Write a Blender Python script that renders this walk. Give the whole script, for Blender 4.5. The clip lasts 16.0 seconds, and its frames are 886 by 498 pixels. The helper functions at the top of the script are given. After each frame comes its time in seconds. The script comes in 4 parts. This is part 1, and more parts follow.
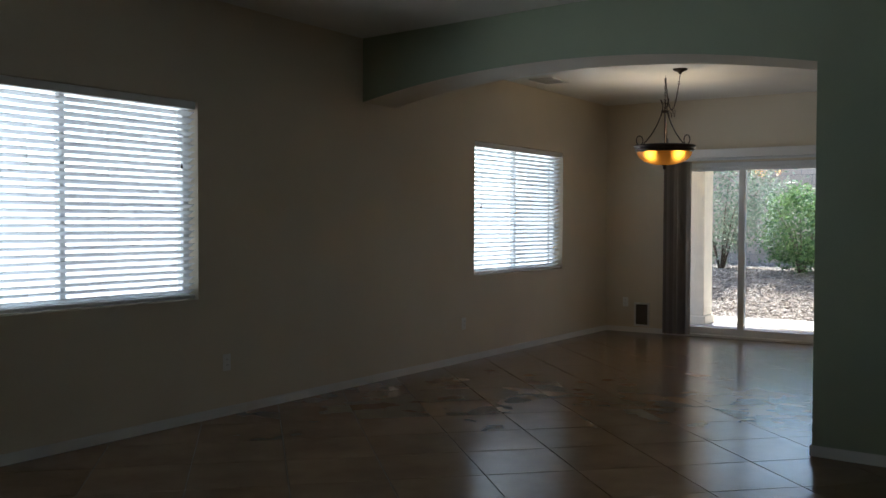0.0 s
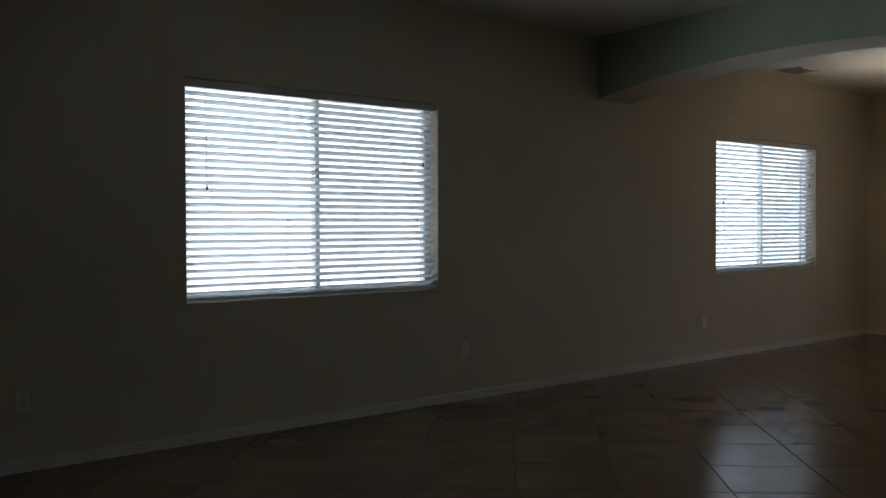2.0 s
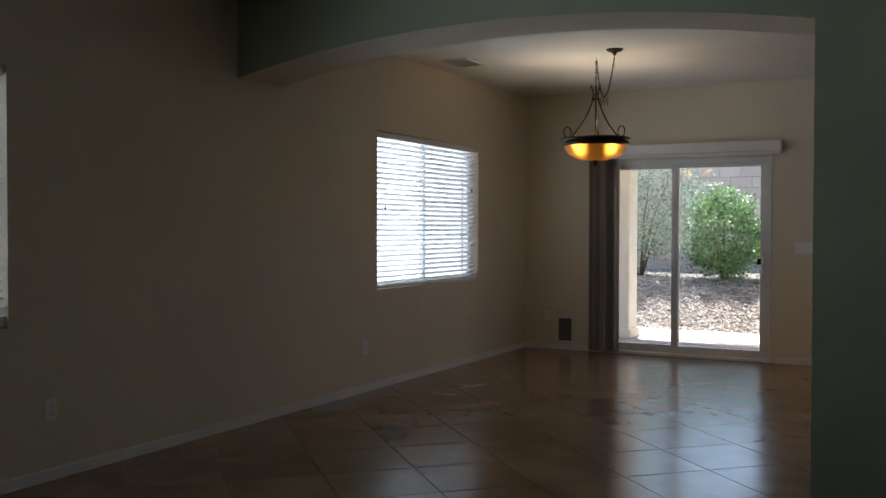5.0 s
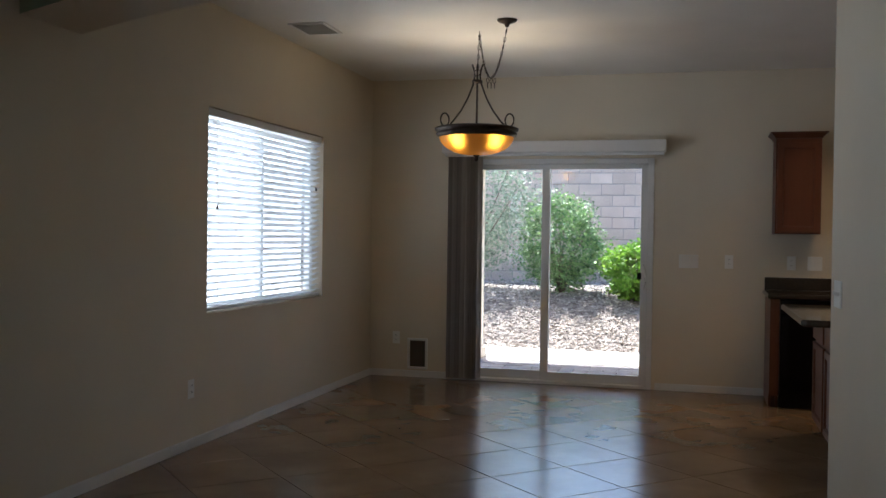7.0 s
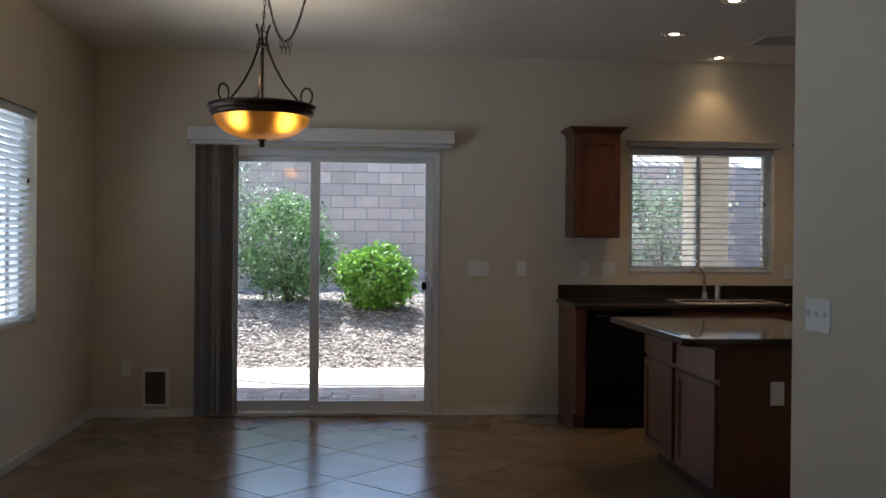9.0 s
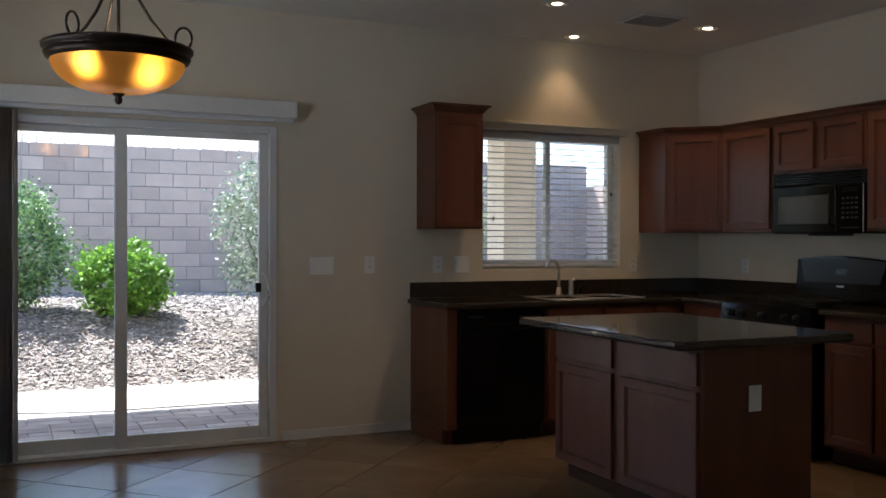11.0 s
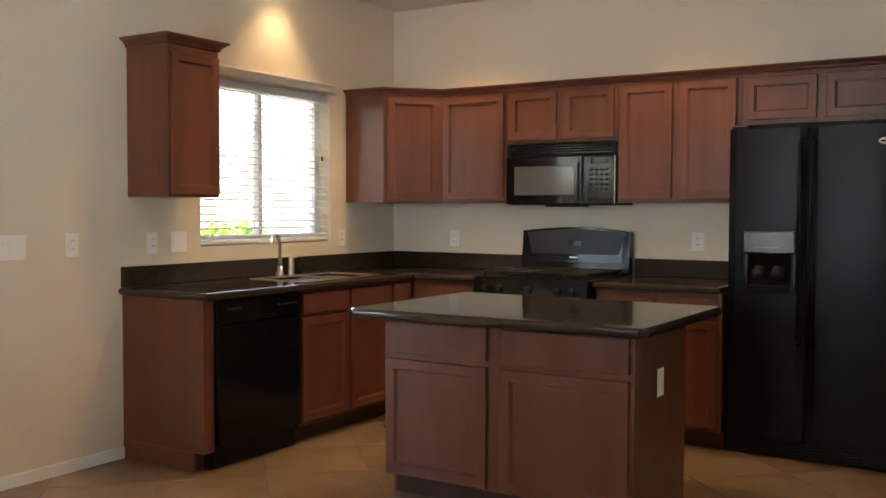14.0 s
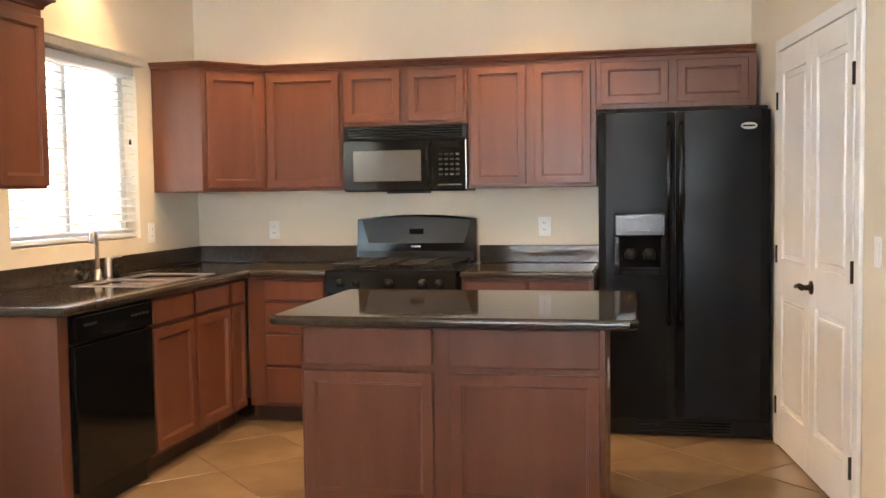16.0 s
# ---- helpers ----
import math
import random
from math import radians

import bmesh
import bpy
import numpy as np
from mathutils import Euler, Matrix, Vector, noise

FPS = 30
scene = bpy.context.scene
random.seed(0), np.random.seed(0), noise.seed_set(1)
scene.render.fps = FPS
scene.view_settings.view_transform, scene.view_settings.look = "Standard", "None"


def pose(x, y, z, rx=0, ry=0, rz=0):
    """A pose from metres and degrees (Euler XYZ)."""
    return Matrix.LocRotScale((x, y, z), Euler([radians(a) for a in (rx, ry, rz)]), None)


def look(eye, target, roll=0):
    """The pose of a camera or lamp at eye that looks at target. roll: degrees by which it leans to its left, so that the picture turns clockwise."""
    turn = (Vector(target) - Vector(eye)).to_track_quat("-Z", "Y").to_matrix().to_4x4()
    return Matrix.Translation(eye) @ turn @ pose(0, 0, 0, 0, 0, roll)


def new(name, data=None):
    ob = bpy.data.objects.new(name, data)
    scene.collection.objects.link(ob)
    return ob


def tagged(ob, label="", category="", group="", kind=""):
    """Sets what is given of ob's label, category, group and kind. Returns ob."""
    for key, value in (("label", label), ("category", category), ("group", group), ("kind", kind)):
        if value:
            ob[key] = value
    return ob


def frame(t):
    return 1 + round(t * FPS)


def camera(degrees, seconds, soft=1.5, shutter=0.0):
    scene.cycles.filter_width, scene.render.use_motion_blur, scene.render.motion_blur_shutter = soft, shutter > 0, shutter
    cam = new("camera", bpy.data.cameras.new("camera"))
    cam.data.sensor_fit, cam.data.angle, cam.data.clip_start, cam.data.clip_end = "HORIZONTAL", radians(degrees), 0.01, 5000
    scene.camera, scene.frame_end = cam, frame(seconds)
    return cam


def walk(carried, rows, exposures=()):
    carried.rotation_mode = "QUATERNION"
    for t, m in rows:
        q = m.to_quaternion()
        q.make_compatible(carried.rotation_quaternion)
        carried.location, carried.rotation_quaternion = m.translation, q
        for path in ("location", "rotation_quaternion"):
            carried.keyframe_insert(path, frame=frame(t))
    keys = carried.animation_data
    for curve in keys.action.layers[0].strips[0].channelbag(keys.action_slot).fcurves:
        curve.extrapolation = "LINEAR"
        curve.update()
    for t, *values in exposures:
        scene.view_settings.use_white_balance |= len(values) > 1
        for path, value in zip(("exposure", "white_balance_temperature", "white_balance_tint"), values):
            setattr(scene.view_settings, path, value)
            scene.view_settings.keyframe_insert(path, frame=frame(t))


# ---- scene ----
cam = camera(50.1, 16.0)
PATH = [
    (0, (-0.259, -1.292, 1.34), (-1.368, 0.372, 1.283), 0.2),
    (0.5, (-0.14, -1.351, 1.329), (-1.449, 0.161, 1.282), 0.2),
    (1, (-0.108, -1.364, 1.291), (-1.554, 0.017, 1.26), 0.2),
    (1.5, (-0.057, -1.342, 1.272), (-1.576, -0.04, 1.243), 0.2),
    (2, (0.0, -1.329, 1.257), (-1.511, -0.02, 1.212), -0.2),
    (2.5, (-0.044, -1.29, 1.325), (-1.452, 0.127, 1.224), -0.4),
    (3, (-0.058, -1.078, 1.312), (-1.337, 0.456, 1.199), -0.8),
    (3.5, (-0.321, -0.894, 1.32), (-1.457, 0.748, 1.215), -0.7),
    (4, (-0.52, -0.66, 1.314), (-1.583, 1.032, 1.231), -0.5),
    (6.3, (-1.7, 0.771, 1.364), (-2.409, 2.641, 1.341), 0.8),
    (6.5, (-1.808, 0.917, 1.366), (-2.471, 2.803, 1.34), 0.8),
    (7, (-2.117, 1.127, 1.331), (-2.635, 3.059, 1.303), 0.8),
    (7.5, (-2.418, 1.412, 1.344), (-2.778, 3.379, 1.311), 0.9),
    (8, (-2.682, 1.688, 1.349), (-2.864, 3.68, 1.322), 0.8),
    (8.5, (-2.898, 2.013, 1.338), (-2.9, 4.013, 1.322), 0.5),
    (9, (-3.098, 2.338, 1.346), (-2.925, 4.33, 1.33), 0.5),
    (9.2, (-3.156, 2.471, 1.322), (-2.924, 4.458, 1.318), 0.8),
    (11.5, (-4.296, 3.934, 1.295), (-3.296, 5.665, 1.263), 0.1),
    (12, (-4.453, 4.25, 1.277), (-3.294, 5.879, 1.236), 0.4),
    (12.5, (-4.642, 4.554, 1.313), (-3.319, 6.053, 1.252), 0.4),
    (13, (-4.72, 4.87, 1.292), (-3.261, 6.237, 1.235), 0.3),
    (13.5, (-4.785, 5.194, 1.31), (-3.205, 6.418, 1.242), 0.3),
    (14, (-4.872, 5.569, 1.321), (-3.18, 6.631, 1.239), 0.2),
    (14.5, (-4.893, 5.928, 1.307), (-3.114, 6.837, 1.217), -0.1),
    (15, (-4.877, 6.256, 1.326), (-3.024, 7.001, 1.221), -0.4),
    (15.5, (-4.906, 6.562, 1.351), (-2.987, 7.116, 1.236), -0.7),
    (16, (-4.914, 6.774, 1.339), (-2.96, 7.181, 1.223), -0.8),
]

EXPOSURES = [(0, 1.6, 6000, 6), (1.5, 1.32, 6000, 6), (3.5, 1.2, 6200, 7), (4.2, 1.38, 6200, 8), (6.5, 1.9, 5900, 9), (8, 1.78, 5800, 8), (9, 1.6, 5700, 8), (11.5, 1.7, 5700, 8),
             (12.5, 2.05, 5800, 8), (13.5, 3.25, 6300, 9), (14.5, 3.65, 6550, 9), (16, 4.5, 6600, 10)]
walk(cam, [(t, look(eye, target, roll)) for t, eye, target, roll in PATH], EXPOSURES)

# ---- world, sun, lamps ----
SUN_ELEV, SUN_AZ = radians(58), radians(-22)
world = bpy.data.worlds.new("sky")
scene.world = world
world.use_nodes = True
wn = world.node_tree.nodes
sky = wn.new("ShaderNodeTexSky")
sky.sky_type, sky.sun_disc, sky.sun_elevation, sky.sun_rotation = "NISHITA", False, SUN_ELEV, SUN_AZ
wn["Background"].inputs["Strength"].default_value = 0.15
world.node_tree.links.new(sky.outputs[0], wn["Background"].inputs["Color"])

sun_data = bpy.data.lights.new("sun", "SUN")
sun_data.energy, sun_data.angle, sun_data.color = 5.0, radians(0.5), (1.0, 0.95, 0.87)
sun = new("sun", sun_data)
to_sun = Vector((math.sin(SUN_AZ) * math.cos(SUN_ELEV), math.cos(SUN_AZ) * math.cos(SUN_ELEV), math.sin(SUN_ELEV)))
sun.matrix_world = look(to_sun * 30, (0, 0, 0))


def area_lamp(name, eye, target, w, h, watts, colour):
    d = bpy.data.lights.new(name, "AREA")
    d.shape, d.size, d.size_y, d.energy, d.color = "RECTANGLE", w, h, watts, colour
    ob = new(name, d)
    ob.matrix_world = look(eye, target)
    return ob


def spot_lamp(name, place, watts, degrees=95, blend=0.6):
    d = bpy.data.lights.new(name, "SPOT")
    d.energy, d.color, d.spot_size, d.spot_blend, d.shadow_soft_size = watts, (1.0, 0.64, 0.32), radians(degrees), blend, 0.04
    ob = new(name, d)
    ob.matrix_world = pose(*place)
    return ob


# ---- plan ----
XL, XK, YF = -5.11, 0.945, 9.655        # window wall, range wall, garden wall
ZC, ZL = 2.785, 2.83                     # ceilings: dining and kitchen, living room
YA0, YA1 = 4.80, 5.25                  # arch wall
PIER0, PIER1, PIER2, PANTRY = (-1.497, 4.405), (-1.537, 5.65), (-1.25, 5.89), (XK, 6.135)
XR, YB = 2.6, -3.2                      # closing walls of the living room
W1 = (1.135, 3.051, 0.818, 2.134)           # y0, y1, z0, z1
W2 = (6.533, 8.437, 0.815, 2.131)
SLIDER = (-4.32, -2.49, 0.0, 2.04)
KWIN = (-0.99, 0.187, 1.105, 2.10)

# sky light that falls on the two blind-covered windows
area_lamp("skylight_window_1", (XL - 0.19, 2.093, 1.476), (0, 2.093, 1.476), 1.90, 1.30, 7.8, (0.86, 0.93, 1.0))
area_lamp("skylight_window_2", (XL - 0.19, 7.485, 1.473), (0, 7.485, 1.473), 1.89, 1.30, 7.8, (0.86, 0.93, 1.0))

# ---- materials ----


def material(name, base, rough=0.6, metal=0.0, vary=0.12, scale=6.0, fine=120.0, bump=0.05, depth=0.002, second=None, stretch=(1, 1, 1), random_amount=0.0, spec=0.5, coat=0.0):
    m = bpy.data.materials.new(name)
    m.use_nodes = True
    nt = m.node_tree
    n, l = nt.nodes, nt.links
    bsdf = n["Principled BSDF"]
    bsdf.inputs["Roughness"].default_value, bsdf.inputs["Metallic"].default_value = rough, metal
    bsdf.inputs["Specular IOR Level"].default_value = spec
    bsdf.inputs["Coat Weight"].default_value = coat
    bsdf.inputs["Coat Roughness"].default_value = 0.12
    co = n.new("ShaderNodeTexCoord")
    mp = n.new("ShaderNodeMapping")
    mp.inputs["Scale"].default_value = stretch
    l.new(co.outputs["Object"], mp.inputs["Vector"])
    vec = mp.outputs["Vector"]
    info = n.new("ShaderNodeObjectInfo")
    if random_amount:
        shift = n.new("ShaderNodeVectorMath")
        shift.operation = "ADD"
        mul = n.new("ShaderNodeMath")
        mul.operation = "MULTIPLY"
        mul.inputs[1].default_value = 37.0
        l.new(info.outputs["Random"], mul.inputs[0])
        l.new(vec, shift.inputs[0])
        l.new(mul.outputs[0], shift.inputs[1])
        vec = shift.outputs[0]
    big, small = n.new("ShaderNodeTexNoise"), n.new("ShaderNodeTexNoise")
    for t, s, d in ((big, scale, 4), (small, fine, 3)):
        t.inputs["Scale"].default_value, t.inputs["Detail"].default_value = s, d
        l.new(vec, t.inputs["Vector"])
    ramp = n.new("ShaderNodeValToRGB")
    lo = [c * (1 - vary) for c in base]
    hi = list(second) if second else [min(1, c * (1 + vary)) for c in base]
    ramp.color_ramp.elements[0].color, ramp.color_ramp.elements[0].position = (*lo, 1), 0.32
    ramp.color_ramp.elements[1].color, ramp.color_ramp.elements[1].position = (*hi, 1), 0.68
    l.new(big.outputs["Fac"], ramp.inputs["Fac"])
    mix = n.new("ShaderNodeMixRGB")
    mix.blend_type, mix.inputs["Fac"].default_value = "OVERLAY", min(1.0, vary * 1.5)
    l.new(ramp.outputs["Color"], mix.inputs["Color1"])
    l.new(small.outputs["Fac"], mix.inputs["Color2"])
    out = mix.outputs["Color"]
    if random_amount:
        hsv = n.new("ShaderNodeHueSaturation")
        mr = n.new("ShaderNodeMapRange")
        mr.inputs["To Min"].default_value, mr.inputs["To Max"].default_value = 1 - random_amount, 1 + random_amount
        l.new(info.outputs["Random"], mr.inputs["Value"])
        l.new(mr.outputs[0], hsv.inputs["Value"])
        l.new(out, hsv.inputs["Color"])
        out = hsv.outputs["Color"]
    l.new(out, bsdf.inputs["Base Color"])
    rr = n.new("ShaderNodeMapRange")
    rr.inputs["To Min"].default_value, rr.inputs["To Max"].default_value = max(0.02, rough * 0.94), min(1, rough * 1.1)
    l.new(big.outputs["Fac"], rr.inputs["Value"])
    l.new(rr.outputs[0], bsdf.inputs["Roughness"])
    if bump:
        b = n.new("ShaderNodeBump")
        b.inputs["Strength"].default_value, b.inputs["Distance"].default_value = bump, depth
        l.new(small.outputs["Fac"], b.inputs["Height"])
        l.new(b.outputs[0], bsdf.inputs["Normal"])
    return m


PAINT = material("wall_paint", (0.735, 0.655, 0.52), 0.75, vary=0.04, scale=1.2, fine=160, bump=0.35, depth=0.002)
SAGE = material("sage_paint", (0.42, 0.475, 0.345), 0.75, vary=0.04, scale=1.2, fine=160, bump=0.35, depth=0.002)
CEIL = material("ceiling_paint", (0.82, 0.79, 0.73), 0.85, vary=0.04, scale=1.5, fine=110, bump=0.4, depth=0.003)
WHITE = material("white_paint", (0.80, 0.79, 0.76), 0.4, vary=0.03, scale=3, fine=90, bump=0.05)
VINYL = material("white_vinyl", (0.78, 0.78, 0.77), 0.35, vary=0.02, bump=0.02)
CREAM = material("cream_paint", (0.70, 0.65, 0.55), 0.5, vary=0.03, bump=0.02)
PLASTIC = material("ivory_plastic", (0.86, 0.85, 0.81), 0.35, vary=0.02, bump=0.0)
TILE = material("porcelain_tile", (0.200, 0.133, 0.080), 0.21, vary=0.08, scale=2.2, fine=7, bump=0.0, second=(0.262, 0.178, 0.109), random_amount=0.06, spec=0.44)
GROUT = material("grout", (0.16, 0.125, 0.09), 0.9, vary=0.15, fine=300)
CHERRY = material("cherry_wood", (0.128, 0.043, 0.023), 0.33, vary=0.07, scale=1.6, fine=30, bump=0.05, depth=0.0006, stretch=(5, 5, 0.7), random_amount=0.05, second=(0.158, 0.057, 0.030), spec=0.38)
# toe kick wood; on the ceiling vents it paints the duct's shade
KICK_DUCT = material("toe_kick_wood_and_duct_shade", (0.07, 0.03, 0.02), 0.6)
STONE = material("dark_brown_stone", (0.036, 0.027, 0.020), 0.055, vary=0.1, scale=40, fine=260, bump=0.0, second=(0.045, 0.034, 0.0255), spec=0.5)
# matt black that paints the shade inside the dispenser recess
RECESS_SHADE = material("recess_shade_black", (0.004, 0.004, 0.004), 0.9, vary=0.1, bump=0.0, spec=0.1)
BLACK = material("black_enamel", (0.006, 0.006, 0.0065), 0.1, vary=0.1, bump=0.0, spec=0.27)
BLACKTEX = material("black_textured_steel", (0.006, 0.006, 0.007), 0.3, vary=0.04, scale=1.5, fine=240, bump=0.14, depth=0.0006, spec=0.16)
BLACKMATT = material("black_plastic", (0.006, 0.006, 0.006), 0.4, vary=0.1, bump=0.0, spec=0.25)
IRON = material("cast_iron", (0.006, 0.006, 0.006), 0.55, vary=0.2, spec=0.3)
DARKGLASS = material("smoked_glass", (0.016, 0.016, 0.017), 0.08, vary=0.05, bump=0.0, spec=0.2)
GLOSS = material("glossy_black_panel", (0.02, 0.02, 0.021), 0.07, vary=0.05, fine=45, bump=0.5, depth=0.002, spec=0.45)
PANEL = material("charcoal_panel", (0.035, 0.035, 0.034), 0.28, vary=0.05, bump=0.0, spec=0.3)
STEEL = material("brushed_steel", (0.62, 0.60, 0.57), 0.28, 1.0, vary=0.05, bump=0.02)
BRONZE = material("oil_rubbed_bronze", (0.035, 0.024, 0.018), 0.4, 0.7, vary=0.25, scale=14)
GREYMARK = material("grey_print", (0.024, 0.024, 0.025), 0.5, vary=0.02, bump=0.0)
SILVER = material("silver_badge", (0.7, 0.7, 0.72), 0.3, 0.6, vary=0.02, bump=0.0)
VANE = material("grey_brown_vane", (0.36, 0.31, 0.265), 0.75, vary=0.15, scale=4, fine=200, bump=0.1, stretch=(1, 1, 0.05), random_amount=0.3)
BULBWHITE = material("lamp_trim_white", (0.72, 0.70, 0.66), 0.5, vary=0.02, bump=0.0)
FLAP = material("grey_brown_flap", (0.075, 0.062, 0.052), 0.45, vary=0.1, bump=0.0)
BAFFLE = material("beige_baffle", (0.35, 0.30, 0.23), 0.5, vary=0.05, bump=0.0)
BLOCK = material("grey_pink_block", (0.58, 0.465, 0.395), 0.92, vary=0.08, scale=3, fine=60, bump=0.5, depth=0.006, random_amount=0.12)
MORTAR = material("mortar", (0.34, 0.30, 0.285), 0.95, vary=0.15)
STUCCO = material("cream_stucco", (0.76, 0.69, 0.57), 0.9, vary=0.06, fine=70, bump=0.5, depth=0.005)
PAVER = material("grey_paver", (0.34, 0.31, 0.305), 0.85, vary=0.2, scale=4, fine=70, bump=0.4, depth=0.004, random_amount=0.2)
CONCRETE = material("pale_concrete", (0.66, 0.63, 0.58), 0.9, vary=0.08, scale=2, fine=90, bump=0.2)
SOIL = material("mulch_soil", (0.25, 0.20, 0.17), 0.95, vary=0.4, scale=9, fine=60, bump=1.0, depth=0.03, second=(0.38, 0.32, 0.275))
BARK = material("bark", (0.16, 0.115, 0.085), 0.9, vary=0.3, fine=50, bump=0.6, depth=0.006)
ROOFTILE = material("brown_roof", (0.13, 0.085, 0.07), 0.9, vary=0.2, scale=4)
DESERT = material("pale_ground", (0.36, 0.30, 0.24), 0.95, vary=0.2, scale=0.6)


def leaf_material(name, base, second):
    m = material(name, base, 0.5, vary=0.3, scale=5, second=second, bump=0.0)
    nt = m.node_tree
    n, l = nt.nodes, nt.links
    geo = n.new("ShaderNodeNewGeometry")
    ramp = n.new("ShaderNodeValToRGB")
    ramp.color_ramp.elements[0].color, ramp.color_ramp.elements[1].color = (*base, 1), (*second, 1)
    l.new(geo.outputs["Random Per Island"], ramp.inputs["Fac"])
    l.new(ramp.outputs["Color"], n["Principled BSDF"].inputs["Base Color"])
    tr = n.new("ShaderNodeBsdfTranslucent")
    l.new(ramp.outputs["Color"], tr.inputs["Color"])
    mx = n.new("ShaderNodeMixShader")
    mx.inputs["Fac"].default_value = 0.3
    l.new(n["Principled BSDF"].outputs[0], mx.inputs[1])
    l.new(tr.outputs[0], mx.inputs[2])
    l.new(mx.outputs[0], n["Material Output"].inputs["Surface"])
    return m


LEAF_DARK = leaf_material("dark_green_leaf", (0.06, 0.13, 0.05), (0.28, 0.42, 0.15))
LEAF_LIME = leaf_material("lime_green_leaf", (0.10, 0.22, 0.02), (0.28, 0.48, 0.06))
LEAF_GREY = leaf_material("grey_green_leaf", (0.15, 0.20, 0.13), (0.40, 0.46, 0.33))


def translucent_material(name, base, through_amount, rough=0.5, face=None):
    m = bpy.data.materials.new(name)
    m.use_nodes = True
    n, l = m.node_tree.nodes, m.node_tree.links
    b = n["Principled BSDF"]
    b.inputs["Base Color"].default_value, b.inputs["Roughness"].default_value = (*(face or base), 1), rough
    t = n.new("ShaderNodeBsdfTranslucent")
    t.inputs["Color"].default_value = (*base, 1)
    noise_tex = n.new("ShaderNodeTexNoise")
    noise_tex.inputs["Scale"].default_value = 7.0
    mr = n.new("ShaderNodeMapRange")
    mr.inputs["To Min"].default_value, mr.inputs["To Max"].default_value = through_amount * 0.85, through_amount * 1.15
    l.new(noise_tex.outputs["Fac"], mr.inputs["Value"])
    x = n.new("ShaderNodeMixShader")
    l.new(mr.outputs[0], x.inputs["Fac"])
    l.new(b.outputs[0], x.inputs[1])
    l.new(t.outputs[0], x.inputs[2])
    l.new(x.outputs[0], n["Material Output"].inputs["Surface"])
    return m


SLAT = translucent_material("white_slat", (0.86, 0.87, 0.87), 0.46)
AMBER = translucent_material("amber_glass", (0.60, 0.27, 0.06), 0.4, 0.2, (0.26, 0.12, 0.04))
# frosted: part of what is seen through the amber glass is a blurred image of the bulbs
an, al = AMBER.node_tree.nodes, AMBER.node_tree.links
frost = an.new("ShaderNodeBsdfRefraction")
frost.inputs["Color"].default_value, frost.inputs["Roughness"].default_value, frost.inputs["IOR"].default_value = (0.90, 0.45, 0.075, 1), 0.75, 1.25
frost_mix = an.new("ShaderNodeMixShader")
frost_mix.inputs["Fac"].default_value = 0.5
al.new(an["Material Output"].inputs["Surface"].links[0].from_socket, frost_mix.inputs[1])
al.new(frost.outputs[0], frost_mix.inputs[2])
al.new(frost_mix.outputs[0], an["Material Output"].inputs["Surface"])


def glass_material(name, rough=0.0, tint=(1, 1, 1)):
    m = bpy.data.materials.new(name)
    m.use_nodes = True
    b = m.node_tree.nodes["Principled BSDF"]
    b.inputs["Base Color"].default_value = (*tint, 1)
    b.inputs["Roughness"].default_value, b.inputs["Transmission Weight"].default_value, b.inputs["IOR"].default_value = rough, 1.0, 1.45
    return m


GLASS = glass_material("window_glass")


def screen_material(name, colour, cover):
    """A fine mesh seen from afar: part of the light passes straight through."""
    m = bpy.data.materials.new(name)
    m.use_nodes = True
    n, l = m.node_tree.nodes, m.node_tree.links
    n["Principled BSDF"].inputs["Base Color"].default_value, n["Principled BSDF"].inputs["Roughness"].default_value = (*colour, 1), 0.8
    clear, mix = n.new("ShaderNodeBsdfTransparent"), n.new("ShaderNodeMixShader")
    mix.inputs["Fac"].default_value = cover
    l.new(clear.outputs[0], mix.inputs[1])
    l.new(n["Principled BSDF"].outputs[0], mix.inputs[2])
    l.new(mix.outputs[0], n["Material Output"].inputs["Surface"])
    return m


SCREEN = screen_material("screen_mesh", (0.08, 0.08, 0.085), 0.2)


def glow_material(name, colour, strength):
    m = bpy.data.materials.new(name)
    m.use_nodes = True
    b = m.node_tree.nodes["Principled BSDF"]
    b.inputs["Emission Color"].default_value, b.inputs["Emission Strength"].default_value = (*colour, 1), strength
    return m


BULB = glow_material("lit_bulb", (1.0, 0.74, 0.42), 5.0)
DIMBULB = glow_material("lit_pendant_bulb", (1.0, 0.74, 0.34), 7.0)

# ---- mesh helpers ----


def box(bm, x0, y0, z0, x1, y1, z1, bevel=0.0, seg=1):
    r = bmesh.ops.create_cube(bm, size=1.0)
    vs = r["verts"]
    for v in vs:
        v.co = Vector(((x0 + x1) / 2 + v.co.x * (x1 - x0), (y0 + y1) / 2 + v.co.y * (y1 - y0), (z0 + z1) / 2 + v.co.z * (z1 - z0)))
    if bevel:
        es = list({e for v in vs for e in v.link_edges})
        bmesh.ops.bevel(bm, geom=es, offset=bevel, segments=seg, profile=0.5, affect="EDGES")
    return bm


def made_box(x0, y0, z0, x1, y1, z1, bevel=0.0, seg=1):
    return box(bmesh.new(), x0, y0, z0, x1, y1, z1, bevel, seg)


def prism(bm, outline, z0, z1):
    lo = [bm.verts.new((x, y, z0)) for x, y in outline]
    hi = [bm.verts.new((x, y, z1)) for x, y in outline]
    n = len(outline)
    bm.faces.new(lo[::-1])
    bm.faces.new(hi)
    for i in range(n):
        bm.faces.new((lo[i], lo[(i + 1) % n], hi[(i + 1) % n], hi[i]))
    bmesh.ops.recalc_face_normals(bm, faces=bm.faces)
    return bm


